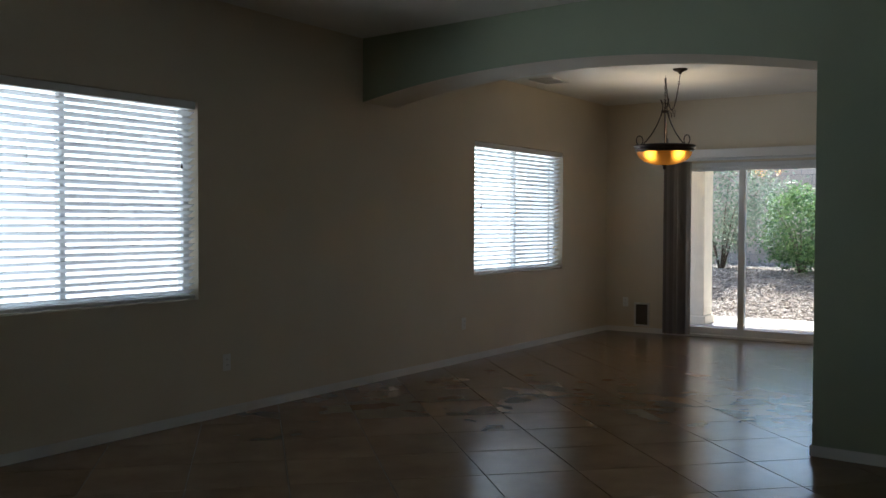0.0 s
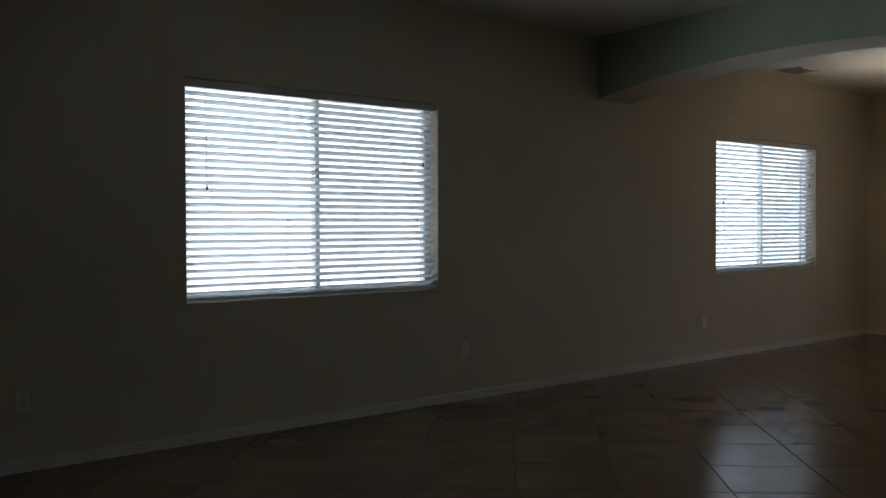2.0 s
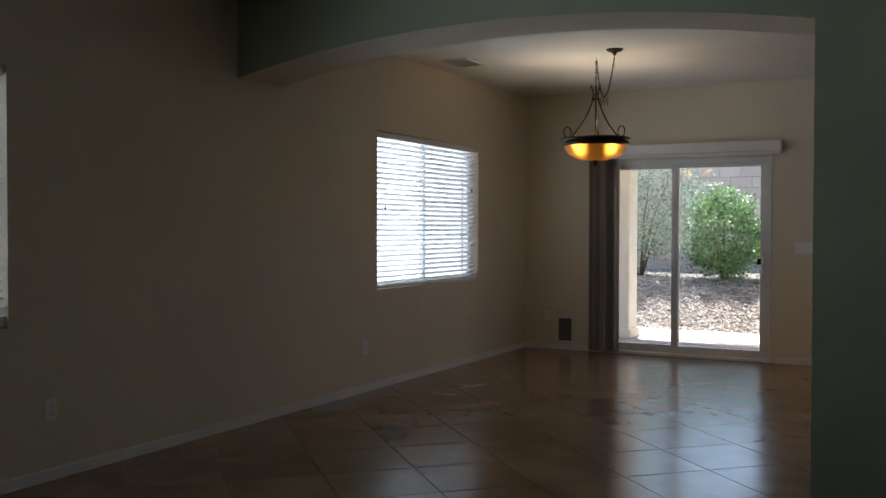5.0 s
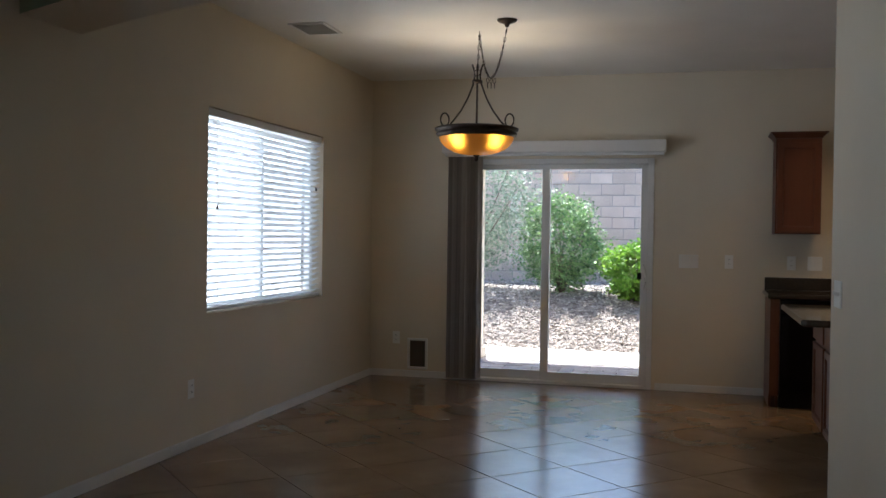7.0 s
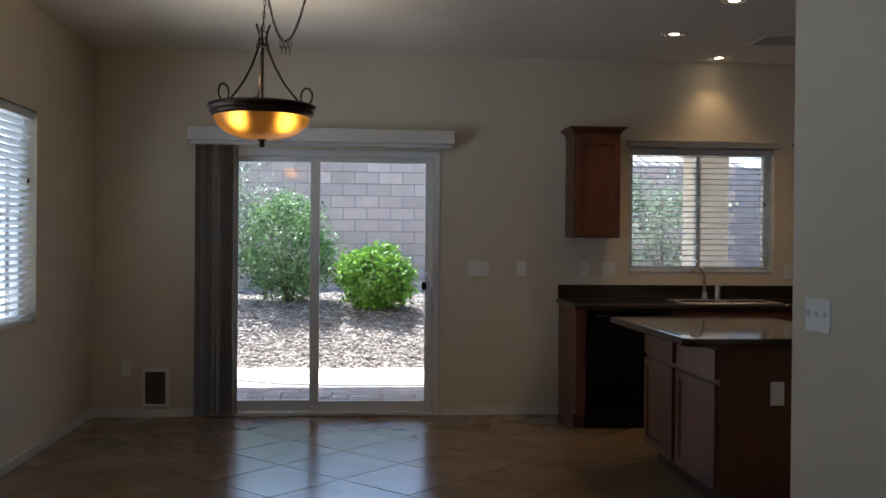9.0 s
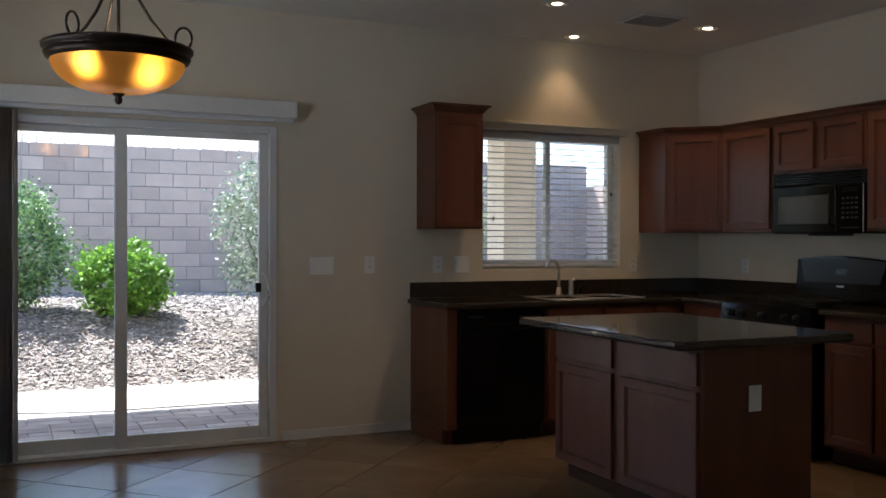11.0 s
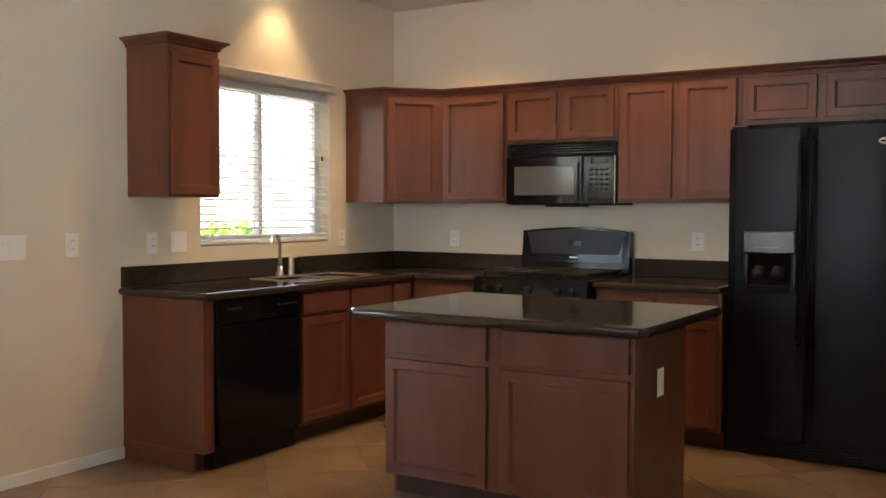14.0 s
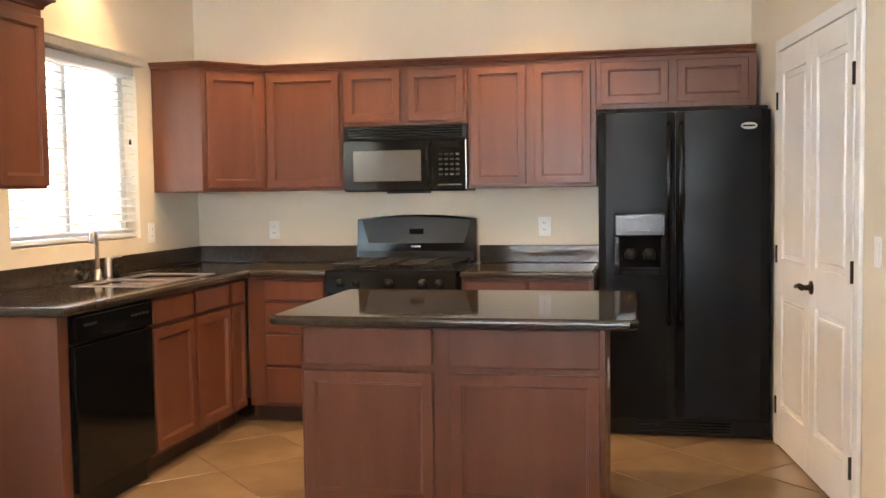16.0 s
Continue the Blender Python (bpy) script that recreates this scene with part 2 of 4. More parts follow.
def lathe(bm, profile, seg=32, centre=(0, 0, 0)):
    rings = []
    for r, z in profile:
        rings.append([bm.verts.new((centre[0] + r * math.cos(2 * math.pi * i / seg), centre[1] + r * math.sin(2 * math.pi * i / seg), centre[2] + z)) for i in range(seg)])
    for a, b in zip(rings, rings[1:]):
        for i in range(seg):
            bm.faces.new((a[i], a[(i + 1) % seg], b[(i + 1) % seg], b[i]))
    return bm


def tube(bm, points, radius, seg=8, closed=False):
    pts = [Vector(p) for p in points]
    rings = []
    n = len(pts)
    for i, p in enumerate(pts):
        a = pts[(i - 1) % n] if (closed or i > 0) else p
        b = pts[(i + 1) % n] if (closed or i < n - 1) else p
        d = (b - a).normalized()
        side = d.cross(Vector((0, 0, 1)))
        side = side.normalized() if side.length > 0.05 else Vector((1, 0, 0))
        up = side.cross(d).normalized()
        r = radius[i] if isinstance(radius, (list, tuple)) else radius
        rings.append([bm.verts.new(p + r * (math.cos(2 * math.pi * k / seg) * side + math.sin(2 * math.pi * k / seg) * up)) for k in range(seg)])
    pairs = list(zip(rings, rings[1:])) + ([(rings[-1], rings[0])] if closed else [])
    for a, b in pairs:
        for k in range(seg):
            bm.faces.new((a[k], a[(k + 1) % seg], b[(k + 1) % seg], b[k]))
    if not closed:
        bm.faces.new(rings[0][::-1])
        bm.faces.new(rings[-1])
    return bm


def to_mesh(name, bm, mat, smooth=False):
    bmesh.ops.recalc_face_normals(bm, faces=bm.faces)
    me = bpy.data.meshes.new(name)
    bm.to_mesh(me)
    bm.free()
    me.materials.append(mat)
    if smooth:
        for p in me.polygons:
            p.use_smooth = True
    return me


def part(name, bm, mat, parent, label="", smooth=False):
    ob = new(name, to_mesh(name, bm, mat, smooth))
    ob.parent = parent
    return tagged(ob, label)


def structure(name, bm, mat, label="", category="wall"):
    return tagged(new(name, to_mesh(name, bm, mat)), label or name.replace("_", " "), category, kind="structure")


def thing(name, m, label, category, group=""):
    ob = new(name)
    ob.matrix_world = m
    return tagged(ob, label, category, group)


def shared(name, me, parent, m):
    ob = new(name, me)
    ob.parent = parent
    ob.matrix_basis = m
    return ob


# ---- shell ----
T = 0.16


def wall_along_y(name, x_in, x_out, y0, y1, z1, holes, label):
    """A wall whose faces are x = x_in and x_out, with openings (y0, y1, z0, z1)."""
    bm = bmesh.new()
    y = y0
    for a, b, c, d in sorted(holes):
        box(bm, x_in, y, 0, x_out, a, z1)
        if c > 0:
            box(bm, x_in, a, 0, x_out, b, c)
        box(bm, x_in, a, d, x_out, b, z1)
        y = b
    box(bm, x_in, y, 0, x_out, y1, z1)
    bmesh.ops.remove_doubles(bm, verts=bm.verts, dist=1e-5)
    return structure(name, bm, PAINT, label)


def wall_along_x(name, y_in, y_out, x0, x1, z1, holes, label):
    bm = bmesh.new()
    x = x0
    for a, b, c, d in sorted(holes):
        box(bm, x, y_in, 0, a, y_out, z1)
        if c > 0:
            box(bm, a, y_in, 0, b, y_out, c)
        box(bm, a, y_in, d, b, y_out, z1)
        x = b
    box(bm, x, y_in, 0, x1, y_out, z1)
    return structure(name, bm, PAINT, label)


wall_along_y("wall_west", XL, XL - T, YB - T, YF + T, 3.0, [W1, W2], "tan painted wall with two windows")
wall_along_x("wall_north", YF, YF + T, XL, XK + T, 3.0, [SLIDER, KWIN], "tan painted wall with sliding door and kitchen window")
structure("wall_east", made_box(XK, 5.9, 0, XK + T, YF, 3.0), PAINT, "tan painted kitchen wall behind the range")
structure("wall_south", made_box(XL, YB - T, 0, XR + T, YB, 3.0), PAINT, "tan painted living room wall")
structure("wall_east_living", made_box(XR, YB, 0, XR + T, 4.2, 3.0), PAINT, "tan painted living room wall")

# arch wall: segmental arch between the window wall and the pier
bm = bmesh.new()
xa, xb, rise = XL, PIER0[0], 0.172
half = (xb - xa) / 2
R = (half * half + rise * rise) / (2 * rise)
fr, bk = [], []
skew = (PIER0[1] - YA0) / (xb - xa)
for y, out in ((YA0, fr), (YA1, bk)):
    for flat in (False, True):
        ring = []
        for i in range(41):
            x = xa + (xb - xa) * i / 40
            z = 2.313 - 0.05 * i / 40 + rise - R + math.sqrt(R * R - (x - (xa + xb) / 2) ** 2)
            ring.append(bm.verts.new((x, y + skew * (x - xa), 3.0 if flat else z)))
        out.append(ring)
for i in range(40):
    bm.faces.new((fr[0][i], fr[0][i + 1], fr[1][i + 1], fr[1][i]))
    bm.faces.new((bk[0][i + 1], bk[0][i], bk[1][i], bk[1][i + 1]))
    bm.faces.new((fr[0][i + 1], fr[0][i], bk[0][i], bk[0][i + 1]))
arch = structure("arch_wall", bm, PAINT, "plaster arch header, sage green towards the living room")
arch.data.materials.append(SAGE)
# pier and pantry block
bm = bmesh.new()
prism(bm, [PIER0, (XR, 4.05), (XR, 4.17), (PIER0[0] + 0.16, PIER0[1] + 0.12), (PIER1[0] + 0.16, PIER1[1] - 0.06), (PIER2[0] + 0.06, PIER2[1] - 0.15),
           (XK + T, PANTRY[1] - 0.16), (XK + T, PANTRY[1] + 0.02), (XK, PANTRY[1]), PIER2, PIER1], 0, 3.0)
pier = structure("wall_pier", bm, PAINT, "tan painted pier and pantry wall, sage green towards the living room")
pier.data.materials.append(SAGE)
for ob in (arch, pier):
    for f in ob.data.polygons:
        if f.center.y < 4.85 and abs(f.normal.z) < 0.1 and abs(f.normal.y) > 0.9 and (ob is arch or f.center.y < 4.3):
            f.material_index = 1
structure("ceiling_dining", prism(bmesh.new(), [(XL, 5.0), (PIER0[0] + 0.1, 4.68), (XK, 4.68), (XK, YF), (XL, YF)], ZC, ZC + 0.05), CEIL, "off-white textured ceiling", "ceiling")
structure("ceiling_living", prism(bmesh.new(), [(XL, YB), (XR, YB), (XR, 4.1), (PIER0[0], 4.5), (XL, 4.9)], ZL, ZL + 0.05), CEIL, "off-white textured ceiling", "ceiling")

# baseboards
BH, BT = 0.064, 0.013


def baseboard(p, q, inward):
    (x0, y0), (x1, y1) = p, q
    nx, ny = inward
    bm = bmesh.new()
    prism(bm, [(x0, y0), (x1, y1), (x1 + nx * BT, y1 + ny * BT), (x0 + nx * BT, y0 + ny * BT)], 0.001, BH)
    top_edges = [e for e in bm.edges if all(v.co.z > BH - 0.001 for v in e.verts)]
    bmesh.ops.bevel(bm, geom=top_edges, offset=0.005, segments=2, affect="EDGES")
    return structure("baseboard", bm, WHITE, "white painted baseboard", "baseboard")


baseboard((XL, YB), (XL, YF), (1, 0))
baseboard((XL + BT, YF), (SLIDER[0] - 0.03, YF), (0, -1))
baseboard((SLIDER[1] + 0.03, YF), (-1.549, YF), (0, -1))
pd = Vector((PIER1[0] - PIER0[0], PIER1[1] - PIER0[1])).normalized()
baseboard(PIER0, PIER1, (-pd.y, pd.x))
baseboard(PIER0, (XR, 4.05), (-0.0927, -0.9957))

# ---- windows ----


def window_unit(name, width, height, m, label, screened=False):
    """A vinyl slider window: local x across, z up, the room towards -y."""
    w = thing(name, m, label, "window")
    w["kind"] = "structure"
    f = 0.05
    bm = bmesh.new()
    for a, b, c, d in ((0, 0, width, f), (0, height - f, width, height), (0, f, f, height - f), (width - f, f, width, height - f)):
        box(bm, a, 0, b, c, 0.06, d, 0.004)
    part("window_frame", bm, VINYL, w, "white vinyl frame")
    mid = width / 2
    part("meeting_stile", made_box(mid - 0.019, -0.008, f, mid + 0.019, 0.05, height - f, 0.004), VINYL, w)
    for a, b, y in ((f, mid - 0.02, 0.03), (mid + 0.02, width - f, 0.015)):
        g = part("pane", made_box(a, y, f, b, y + 0.004, height - f), GLASS, w)
        g.visible_shadow = False
    if screened:
        part("insect_screen", made_box(mid + 0.03, 0.052, f, width - f, 0.0525, height - f), SCREEN, w, "grey mesh insect screen")
    return w


def horizontal_blind(width, height, m, tilt, label, pitch=0.0435, depth=0.05):
    """A 50 mm slat blind hung from its headrail: local x across, z up from the bottom of the opening."""
    b = thing("window_blind", m, label, "blind", "white slat blinds")
    part("headrail", made_box(0.004, -0.03, height - 0.055, width - 0.004, 0.03, height - 0.003, 0.004), VINYL, b)
    sb = bmesh.new()
    n = 5
    rows = []
    for i in range(n):
        u = (i / (n - 1) - 0.5)
        yy, zz = u * depth, 0.004 * (1 - 4 * u * u)
        rows.append([sb.verts.new((x, yy, zz)) for x in (0.008, width - 0.008)])
    for r, q in zip(rows, rows[1:]):
        sb.faces.new((r[0], r[1], q[1], q[0]))
    ext = bmesh.ops.extrude_face_region(sb, geom=list(sb.faces))
    for v in [g for g in ext["geom"] if isinstance(g, bmesh.types.BMVert)]:
        v.co.z += 0.0028
    me = to_mesh("slat", sb, SLAT)
    z = 0.055
    rng = random.Random(5)
    while z < height - 0.065:
        shared("slat", me, b, pose(0, 0, z, tilt + rng.uniform(-0.35, 0.35), rng.uniform(-0.02, 0.02), 0))
        z += pitch
    part("bottom_rail", made_box(0.008, -0.026, 0.012, width - 0.008, 0.026, 0.034, 0.004), VINYL, b)
    for k in (0.09, 0.36, 0.64, 0.91):
        bm = bmesh.new()
        for yy in (-0.027, 0.027):
            tube(bm, [(width * k, yy, 0.02), (width * k, yy, height - 0.05)], 0.0012, 5)
        part("ladder_cord", bm, VINYL, b)
    for k, drop in ((0.93, 0.42), (0.07, 0.62)):
        bm = tube(bmesh.new(), [(width * k, -0.036, height - 0.05), (width * k + 0.004, -0.037, height - drop)], 0.0016, 6)
        part("pull_cord", bm, VINYL, b)
        bm = lathe(bmesh.new(), [(0.002, 0.0), (0.005, -0.006), (0.008, -0.026), (0.003, -0.032), (0.0005, -0.032)], 10, (width * k + 0.004, -0.037, height - drop))
        part("cord_tassel", bm, BRONZE, b, "dark cord tassel", True)
    return b


for i, (a, b, c, d) in enumerate((W1, W2)):
    # seen from the room the local x axis runs towards +y
    m_in = Matrix(((0, -1, 0, XL - 0.09), (1, 0, 0, a), (0, 0, 1, c), (0, 0, 0, 1)))
    window_unit("window_%d" % (i + 1), b - a, d - c, m_in, "white vinyl sliding window behind a slat blind", True)
    m_bl = Matrix(((0, -1, 0, XL - 0.045), (1, 0, 0, a), (0, 0, 1, c), (0, 0, 0, 1)))
    horizontal_blind(b - a, d - c, m_bl, -27, "white two-inch slat blind, lowered with slats half open")

window_unit("window_3", KWIN[1] - KWIN[0], KWIN[3] - KWIN[2], pose(KWIN[0], YF + 0.09, KWIN[2]), "white vinyl sliding kitchen window")
horizontal_blind(KWIN[1] - KWIN[0], KWIN[3] - KWIN[2], pose(KWIN[0], YF + 0.04, KWIN[2]), 6, "white slat blind, lowered with open slats")
val = thing("window_valance", pose(KWIN[0] - 0.02, YF, 2.102), "cream blind valance above the kitchen window", "valance")
bm = made_box(0, -0.05, 0, 1.225, -0.001, 0.052, 0.006, 2)
part("board", bm, CREAM, val)
part("moulding", made_box(-0.008, -0.06, 0.040, 1.233, -0.051, 0.056, 0.003), CREAM, val)

# ---- sliding glass door ----
sw, sh = SLIDER[1] - SLIDER[0], SLIDER[3]
door = thing("door_1", pose(SLIDER[0], YF, 0), "white vinyl sliding glass door, closed", "sliding door")
door["kind"] = "structure"
bm = bmesh.new()
box(bm, 0, -0.012, 0, 0.05, 0.12, sh, 0.004)
box(bm, sw - 0.05, -0.012, 0, sw, 0.12, sh, 0.004)
box(bm, 0.05, -0.012, sh - 0.05, sw - 0.05, 0.12, sh, 0.004)
box(bm, 0.05, -0.02, 0.002, sw - 0.05, 0.12, 0.03, 0.004)
part("frame", bm, VINYL, door)
for nm, a, b, y in (("fixed_panel", 0.05, 0.905, 0.07), ("sliding_panel", 0.835, sw - 0.05, 0.02)):
    bm = bmesh.new()
    st = 0.06
    box(bm, a, y, 0.03, a + st + 0.012, y + 0.04, sh - 0.05, 0.004)
    box(bm, b - st, y, 0.03, b, y + 0.04, sh - 0.05, 0.004)
    box(bm, a + st, y, sh - 0.092, b - st, y + 0.04, sh - 0.05, 0.003)
    box(bm, a + st, y, 0.03, b - st, y + 0.04, 0.108, 0.003)
    p = part(nm, bm, VINYL, door)
    g = part("pane", made_box(a + st, y + 0.018, 0.108, b - st, y + 0.023, sh - 0.092), GLASS, p)
    g.visible_shadow = False
bm = bmesh.new()
tube(bm, [(sw - 0.085, 0.02, 0.885), (sw - 0.078, -0.02, 0.90), (sw - 0.066, -0.042, 0.945), (sw - 0.062, -0.05, 0.99), (sw - 0.066, -0.042, 1.035), (sw - 0.078, -0.02, 1.08), (sw - 0.085, 0.02, 1.095)], 0.011, 10)
part("door_handle", bm, VINYL, door, "white pull handle", True)
part("latch", made_box(sw - 0.135, 0.0, 0.97, sw - 0.10, 0.021, 1.03, 0.004), BLACKMATT, door, "black latch")

vb = thing("vertical_blind", pose(-4.392, YF, 0), "grey-brown vertical blind drawn open beside the glass door", "blind")
part("valance", made_box(0, -0.135, 2.088, 2.0, -0.002, 2.19, 0.004), WHITE, vb, "white valance")
part("track", made_box(0.02, -0.10, 2.062, 1.985, -0.05, 2.0875, 0.003), VINYL, vb)
sb = bmesh.new()
prof = [(-0.044 + 0.088 * i / 6, 0.007 * math.sin(math.pi * i / 6)) for i in range(7)]
a = [sb.verts.new((u, v, 0.0)) for u, v in prof]
b = [sb.verts.new((u, v, 2.03)) for u, v in prof]
for i in range(6):
    sb.faces.new((a[i], a[i + 1], b[i + 1], b[i]))
ext = bmesh.ops.extrude_face_region(sb, geom=list(sb.faces))
for v in [g for g in ext["geom"] if isinstance(g, bmesh.types.BMVert)]:
    v.co.y += 0.0012
vane = to_mesh("vane", sb, VANE)
rng = random.Random(11)
for i in range(15):
    shared("vane", vane, vb, pose(0.082 + 0.0195 * i, -0.078 + rng.uniform(-0.004, 0.004), 0.025, 0, 0, 62 + rng.uniform(-12, 12)))
bm = tube(bmesh.new(), [(0.385, -0.12, 2.06), (0.387, -0.122, 1.55)], 0.0015, 6)
part("pull_cord", bm, VINYL, vb)

# ---- floor ----
structure("floor", made_box(XL, YB, -0.12, XR, YF, -0.005), GROUT, "tan tiled floor laid diagonally with thin joints", "floor")

# ---- kitchen cabinets ----


def front(bm, x0, z0, x1, z1, panel=True, t=0.02):
    """A cabinet front at local y -t to 0, with a recessed flat panel and a stepped inner edge."""
    box(bm, x0, -t, z0, x1, 0, z1, 0.0025)
    if panel:
        f = max((f for f in bm.faces if f.normal.y < -0.99 or abs(f.calc_center_median().y + t) < 1e-5), key=lambda f: f.calc_area())
        rail = min(0.058, (x1 - x0) * 0.22, (z1 - z0) * 0.3)
        bmesh.ops.inset_region(bm, faces=[f], thickness=rail, depth=0)
        bmesh.ops.inset_region(bm, faces=[f], thickness=0.003, depth=-0.005)
        bmesh.ops.inset_region(bm, faces=[f], thickness=0.008, depth=-0.001)
        bmesh.ops.inset_region(bm, faces=[f], thickness=0.003, depth=-0.006)
    return bm


def cabinet(name, m, w, h, d, fronts, label, group, base=True, z0=0.0):
    c = thing(name, m, label, "cabinet", group)
    if base:
        part("body", made_box(0, 0.001, 0.10, w, d, h, 0.0015), CHERRY, c)
        part("toe_kick", made_box(0.019, 0.075, 0.001, w - 0.019, d - 0.02, 0.099), KICK_DUCT, c, "dark recessed toe kick")
        for a in (0.0, w - 0.018):
            part("side_foot", made_box(a, 0.074, 0.0005, a + 0.018, d, 0.0995), CHERRY, c)
    else:
        part("body", made_box(0, 0.001, z0, w, d, h, 0.0015), CHERRY, c)
    for kind, a, b, e, f in fronts:
        part(kind, front(bmesh.new(), a, b, e, f, kind == "door"), CHERRY, c)
    return c


EAST = lambda x, y: pose(x, y, 0, 0, 0, -90)   # local x to world -y, depth to world +x
BH_TOP = 0.868
G_BASE, G_UP = "cherry base cabinets", "cherry wall cabinets"

# sink run
cabinet("end_cabinet", pose(-1.548, 9.052, 0), 0.070, BH_TOP, 0.601, [], "narrow cherry end panel of the sink run", G_BASE)
cabinet("sink_cabinet", pose(-0.838, 9.052, 0), 0.888, BH_TOP, 0.601,
        [("drawer_front", 0.022, 0.735, 0.436, 0.85), ("drawer_front", 0.474, 0.735, 0.87, 0.85),
         ("door", 0.022, 0.125, 0.436, 0.712), ("door", 0.474, 0.125, 0.87, 0.712)], "cherry sink base cabinet with two doors", G_BASE)
cabinet("base_cabinet", pose(0.052, 9.052, 0), 0.238, BH_TOP, 0.601,
        [("drawer_front", 0.02, 0.735, 0.19, 0.85), ("door", 0.02, 0.125, 0.19, 0.712)], "narrow cherry base cabinet with one door", G_BASE)
# range wall
cabinet("drawer_cabinet", EAST(0.305, 9.043), 0.498, BH_TOP, 0.638,
        [("drawer_front", 0.115, 0.735, 0.478, 0.85), ("drawer_front", 0.115, 0.545, 0.478, 0.712),
         ("drawer_front", 0.115, 0.35, 0.478, 0.525), ("drawer_front", 0.115, 0.125, 0.478, 0.33)], "cherry base cabinet with four drawers", G_BASE)
cabinet("base_cabinet", EAST(0.305, 7.757), 0.737, BH_TOP, 0.638,
        [("drawer_front", 0.022, 0.735, 0.355, 0.85), ("drawer_front", 0.382, 0.735, 0.715, 0.85),
         ("door", 0.022, 0.125, 0.355, 0.712), ("door", 0.382, 0.125, 0.715, 0.712)], "cherry base cabinet with two doors and drawers", G_BASE)

# wall cabinets
UZ0, UZ1, UX, UD = 1.37, 2.105, 0.665, 0.278


def up(y, w, fronts, label, z0=UZ0):
    return cabinet("wall_cabinet", EAST(UX, y), w, UZ1, UD, fronts, label, G_UP, False, z0)


up(9.055, 0.505, [("door", 0.022, UZ0 + 0.022, 0.487, 2.083)], "cherry wall cabinet with one wide door")
up(8.548, 0.772, [("door", 0.022, 1.778, 0.362, 2.083), ("door", 0.412, 1.778, 0.752, 2.083)], "short cherry wall cabinet above the microwave", 1.755)
up(7.774, 0.752, [("door", 0.022, UZ0 + 0.022, 0.345, 2.083), ("door", 0.395, UZ0 + 0.022, 0.722, 2.083)], "cherry wall cabinet with two doors")
up(7.020, 0.885, [("door", 0.025, 1.84, 0.405, 2.078), ("door", 0.455, 1.84, 0.84, 2.078)], "short cherry wall cabinet above the refrigerator", 1.812)
cabinet("wall_cabinet", pose(-1.505, 9.34, 0), 0.352, 2.165, 0.314, [("door", 0.012, UZ0 + 0.028, 0.342, 2.13)],
        "single cherry wall cabinet beside the kitchen window", G_UP, False, 1.385)

# diagonal corner cabinet
cc = thing("corner_cabinet", pose(0, 0, 0), "diagonal cherry corner wall cabinet", "cabinet", G_UP)
bm = bmesh.new()
CA, CB = (0.365, 9.335), (0.665, 9.057)
prism(bm, [(0.365, YF - 0.001), CA, CB, (XK - 0.001, 9.057), (XK - 0.001, YF - 0.001)], UZ0, UZ1)
part("body", bm, CHERRY, cc)
dv = Vector((CB[0] - CA[0], CB[1] - CA[1]))
dl, da = dv.length, math.degrees(math.atan2(dv.y, dv.x))
dr = part("door", front(bmesh.new(), 0.028, UZ0 + 0.022, dl - 0.028, 2.083), CHERRY, cc)
dr.matrix_basis = pose(CA[0], CA[1], 0, 0, 0, da)


def crown(name, line, z, label, out=0.035, h=0.04):
    """A stepped crown moulding that follows a line of points along the cabinet fronts (room on its right)."""
    prof = [(0.0, 0.0), (0.008, 0.004), (0.012, 0.016), (out * 0.75, h * 0.72), (out, h * 0.8), (out, h), (-0.02, h), (-0.02, 0.0)]
    bm = bmesh.new()
    pts = [Vector(p) for p in line]
    rings = []
    for i, p in enumerate(pts):
        d0 = (p - pts[i - 1]).normalized() if i else (pts[1] - p).normalized()
        d1 = (pts[i + 1] - p).normalized() if i < len(pts) - 1 else d0
        n0, n1 = Vector((d0.y, -d0.x)), Vector((d1.y, -d1.x))
        nn = (n0 + n1).normalized()
        k = 1 / max(0.4, nn.dot(n0))
        rings.append([bm.verts.new((p.x + nn.x * u * k, p.y + nn.y * u * k, z + v)) for u, v in prof])
    for a, b in zip(rings, rings[1:]):
        for k in range(len(prof)):
            bm.faces.new((a[k], a[(k + 1) % len(prof)], b[(k + 1) % len(prof)], b[k]))
    bm.faces.new(rings[0])
    bm.faces.new(rings[-1][::-1])
    return tagged(new(name, to_mesh(name, bm, CHERRY)), label, "moulding")


crown("crown_moulding", [(0.365, YF - 0.002), CA, CB, (0.665, 6.14)], UZ1 + 0.001, "cherry crown moulding along the wall cabinets")
crown("crown_moulding", [(-1.505, YF - 0.002), (-1.505, 9.34), (-1.153, 9.34), (-1.153, YF - 0.002)], 2.166, "cherry crown moulding on the single wall cabinet", 0.045, 0.05)

# ---- worktops ----
CT0, CT1 = 0.868, 0.908


def slab(name, outline, z0, z1, label, r=0.017):
    bm = prism(bmesh.new(), outline, z0, z1)
    es = [e for e in bm.edges if abs(e.verts[0].co.z - e.verts[1].co.z) < 1e-5]
    bmesh.ops.bevel(bm, geom=es, offset=r, segments=6, profile=0.5, affect="EDGES")
    ob = tagged(new(name, to_mesh(name, bm, STONE)), label, "worktop")
    return ob


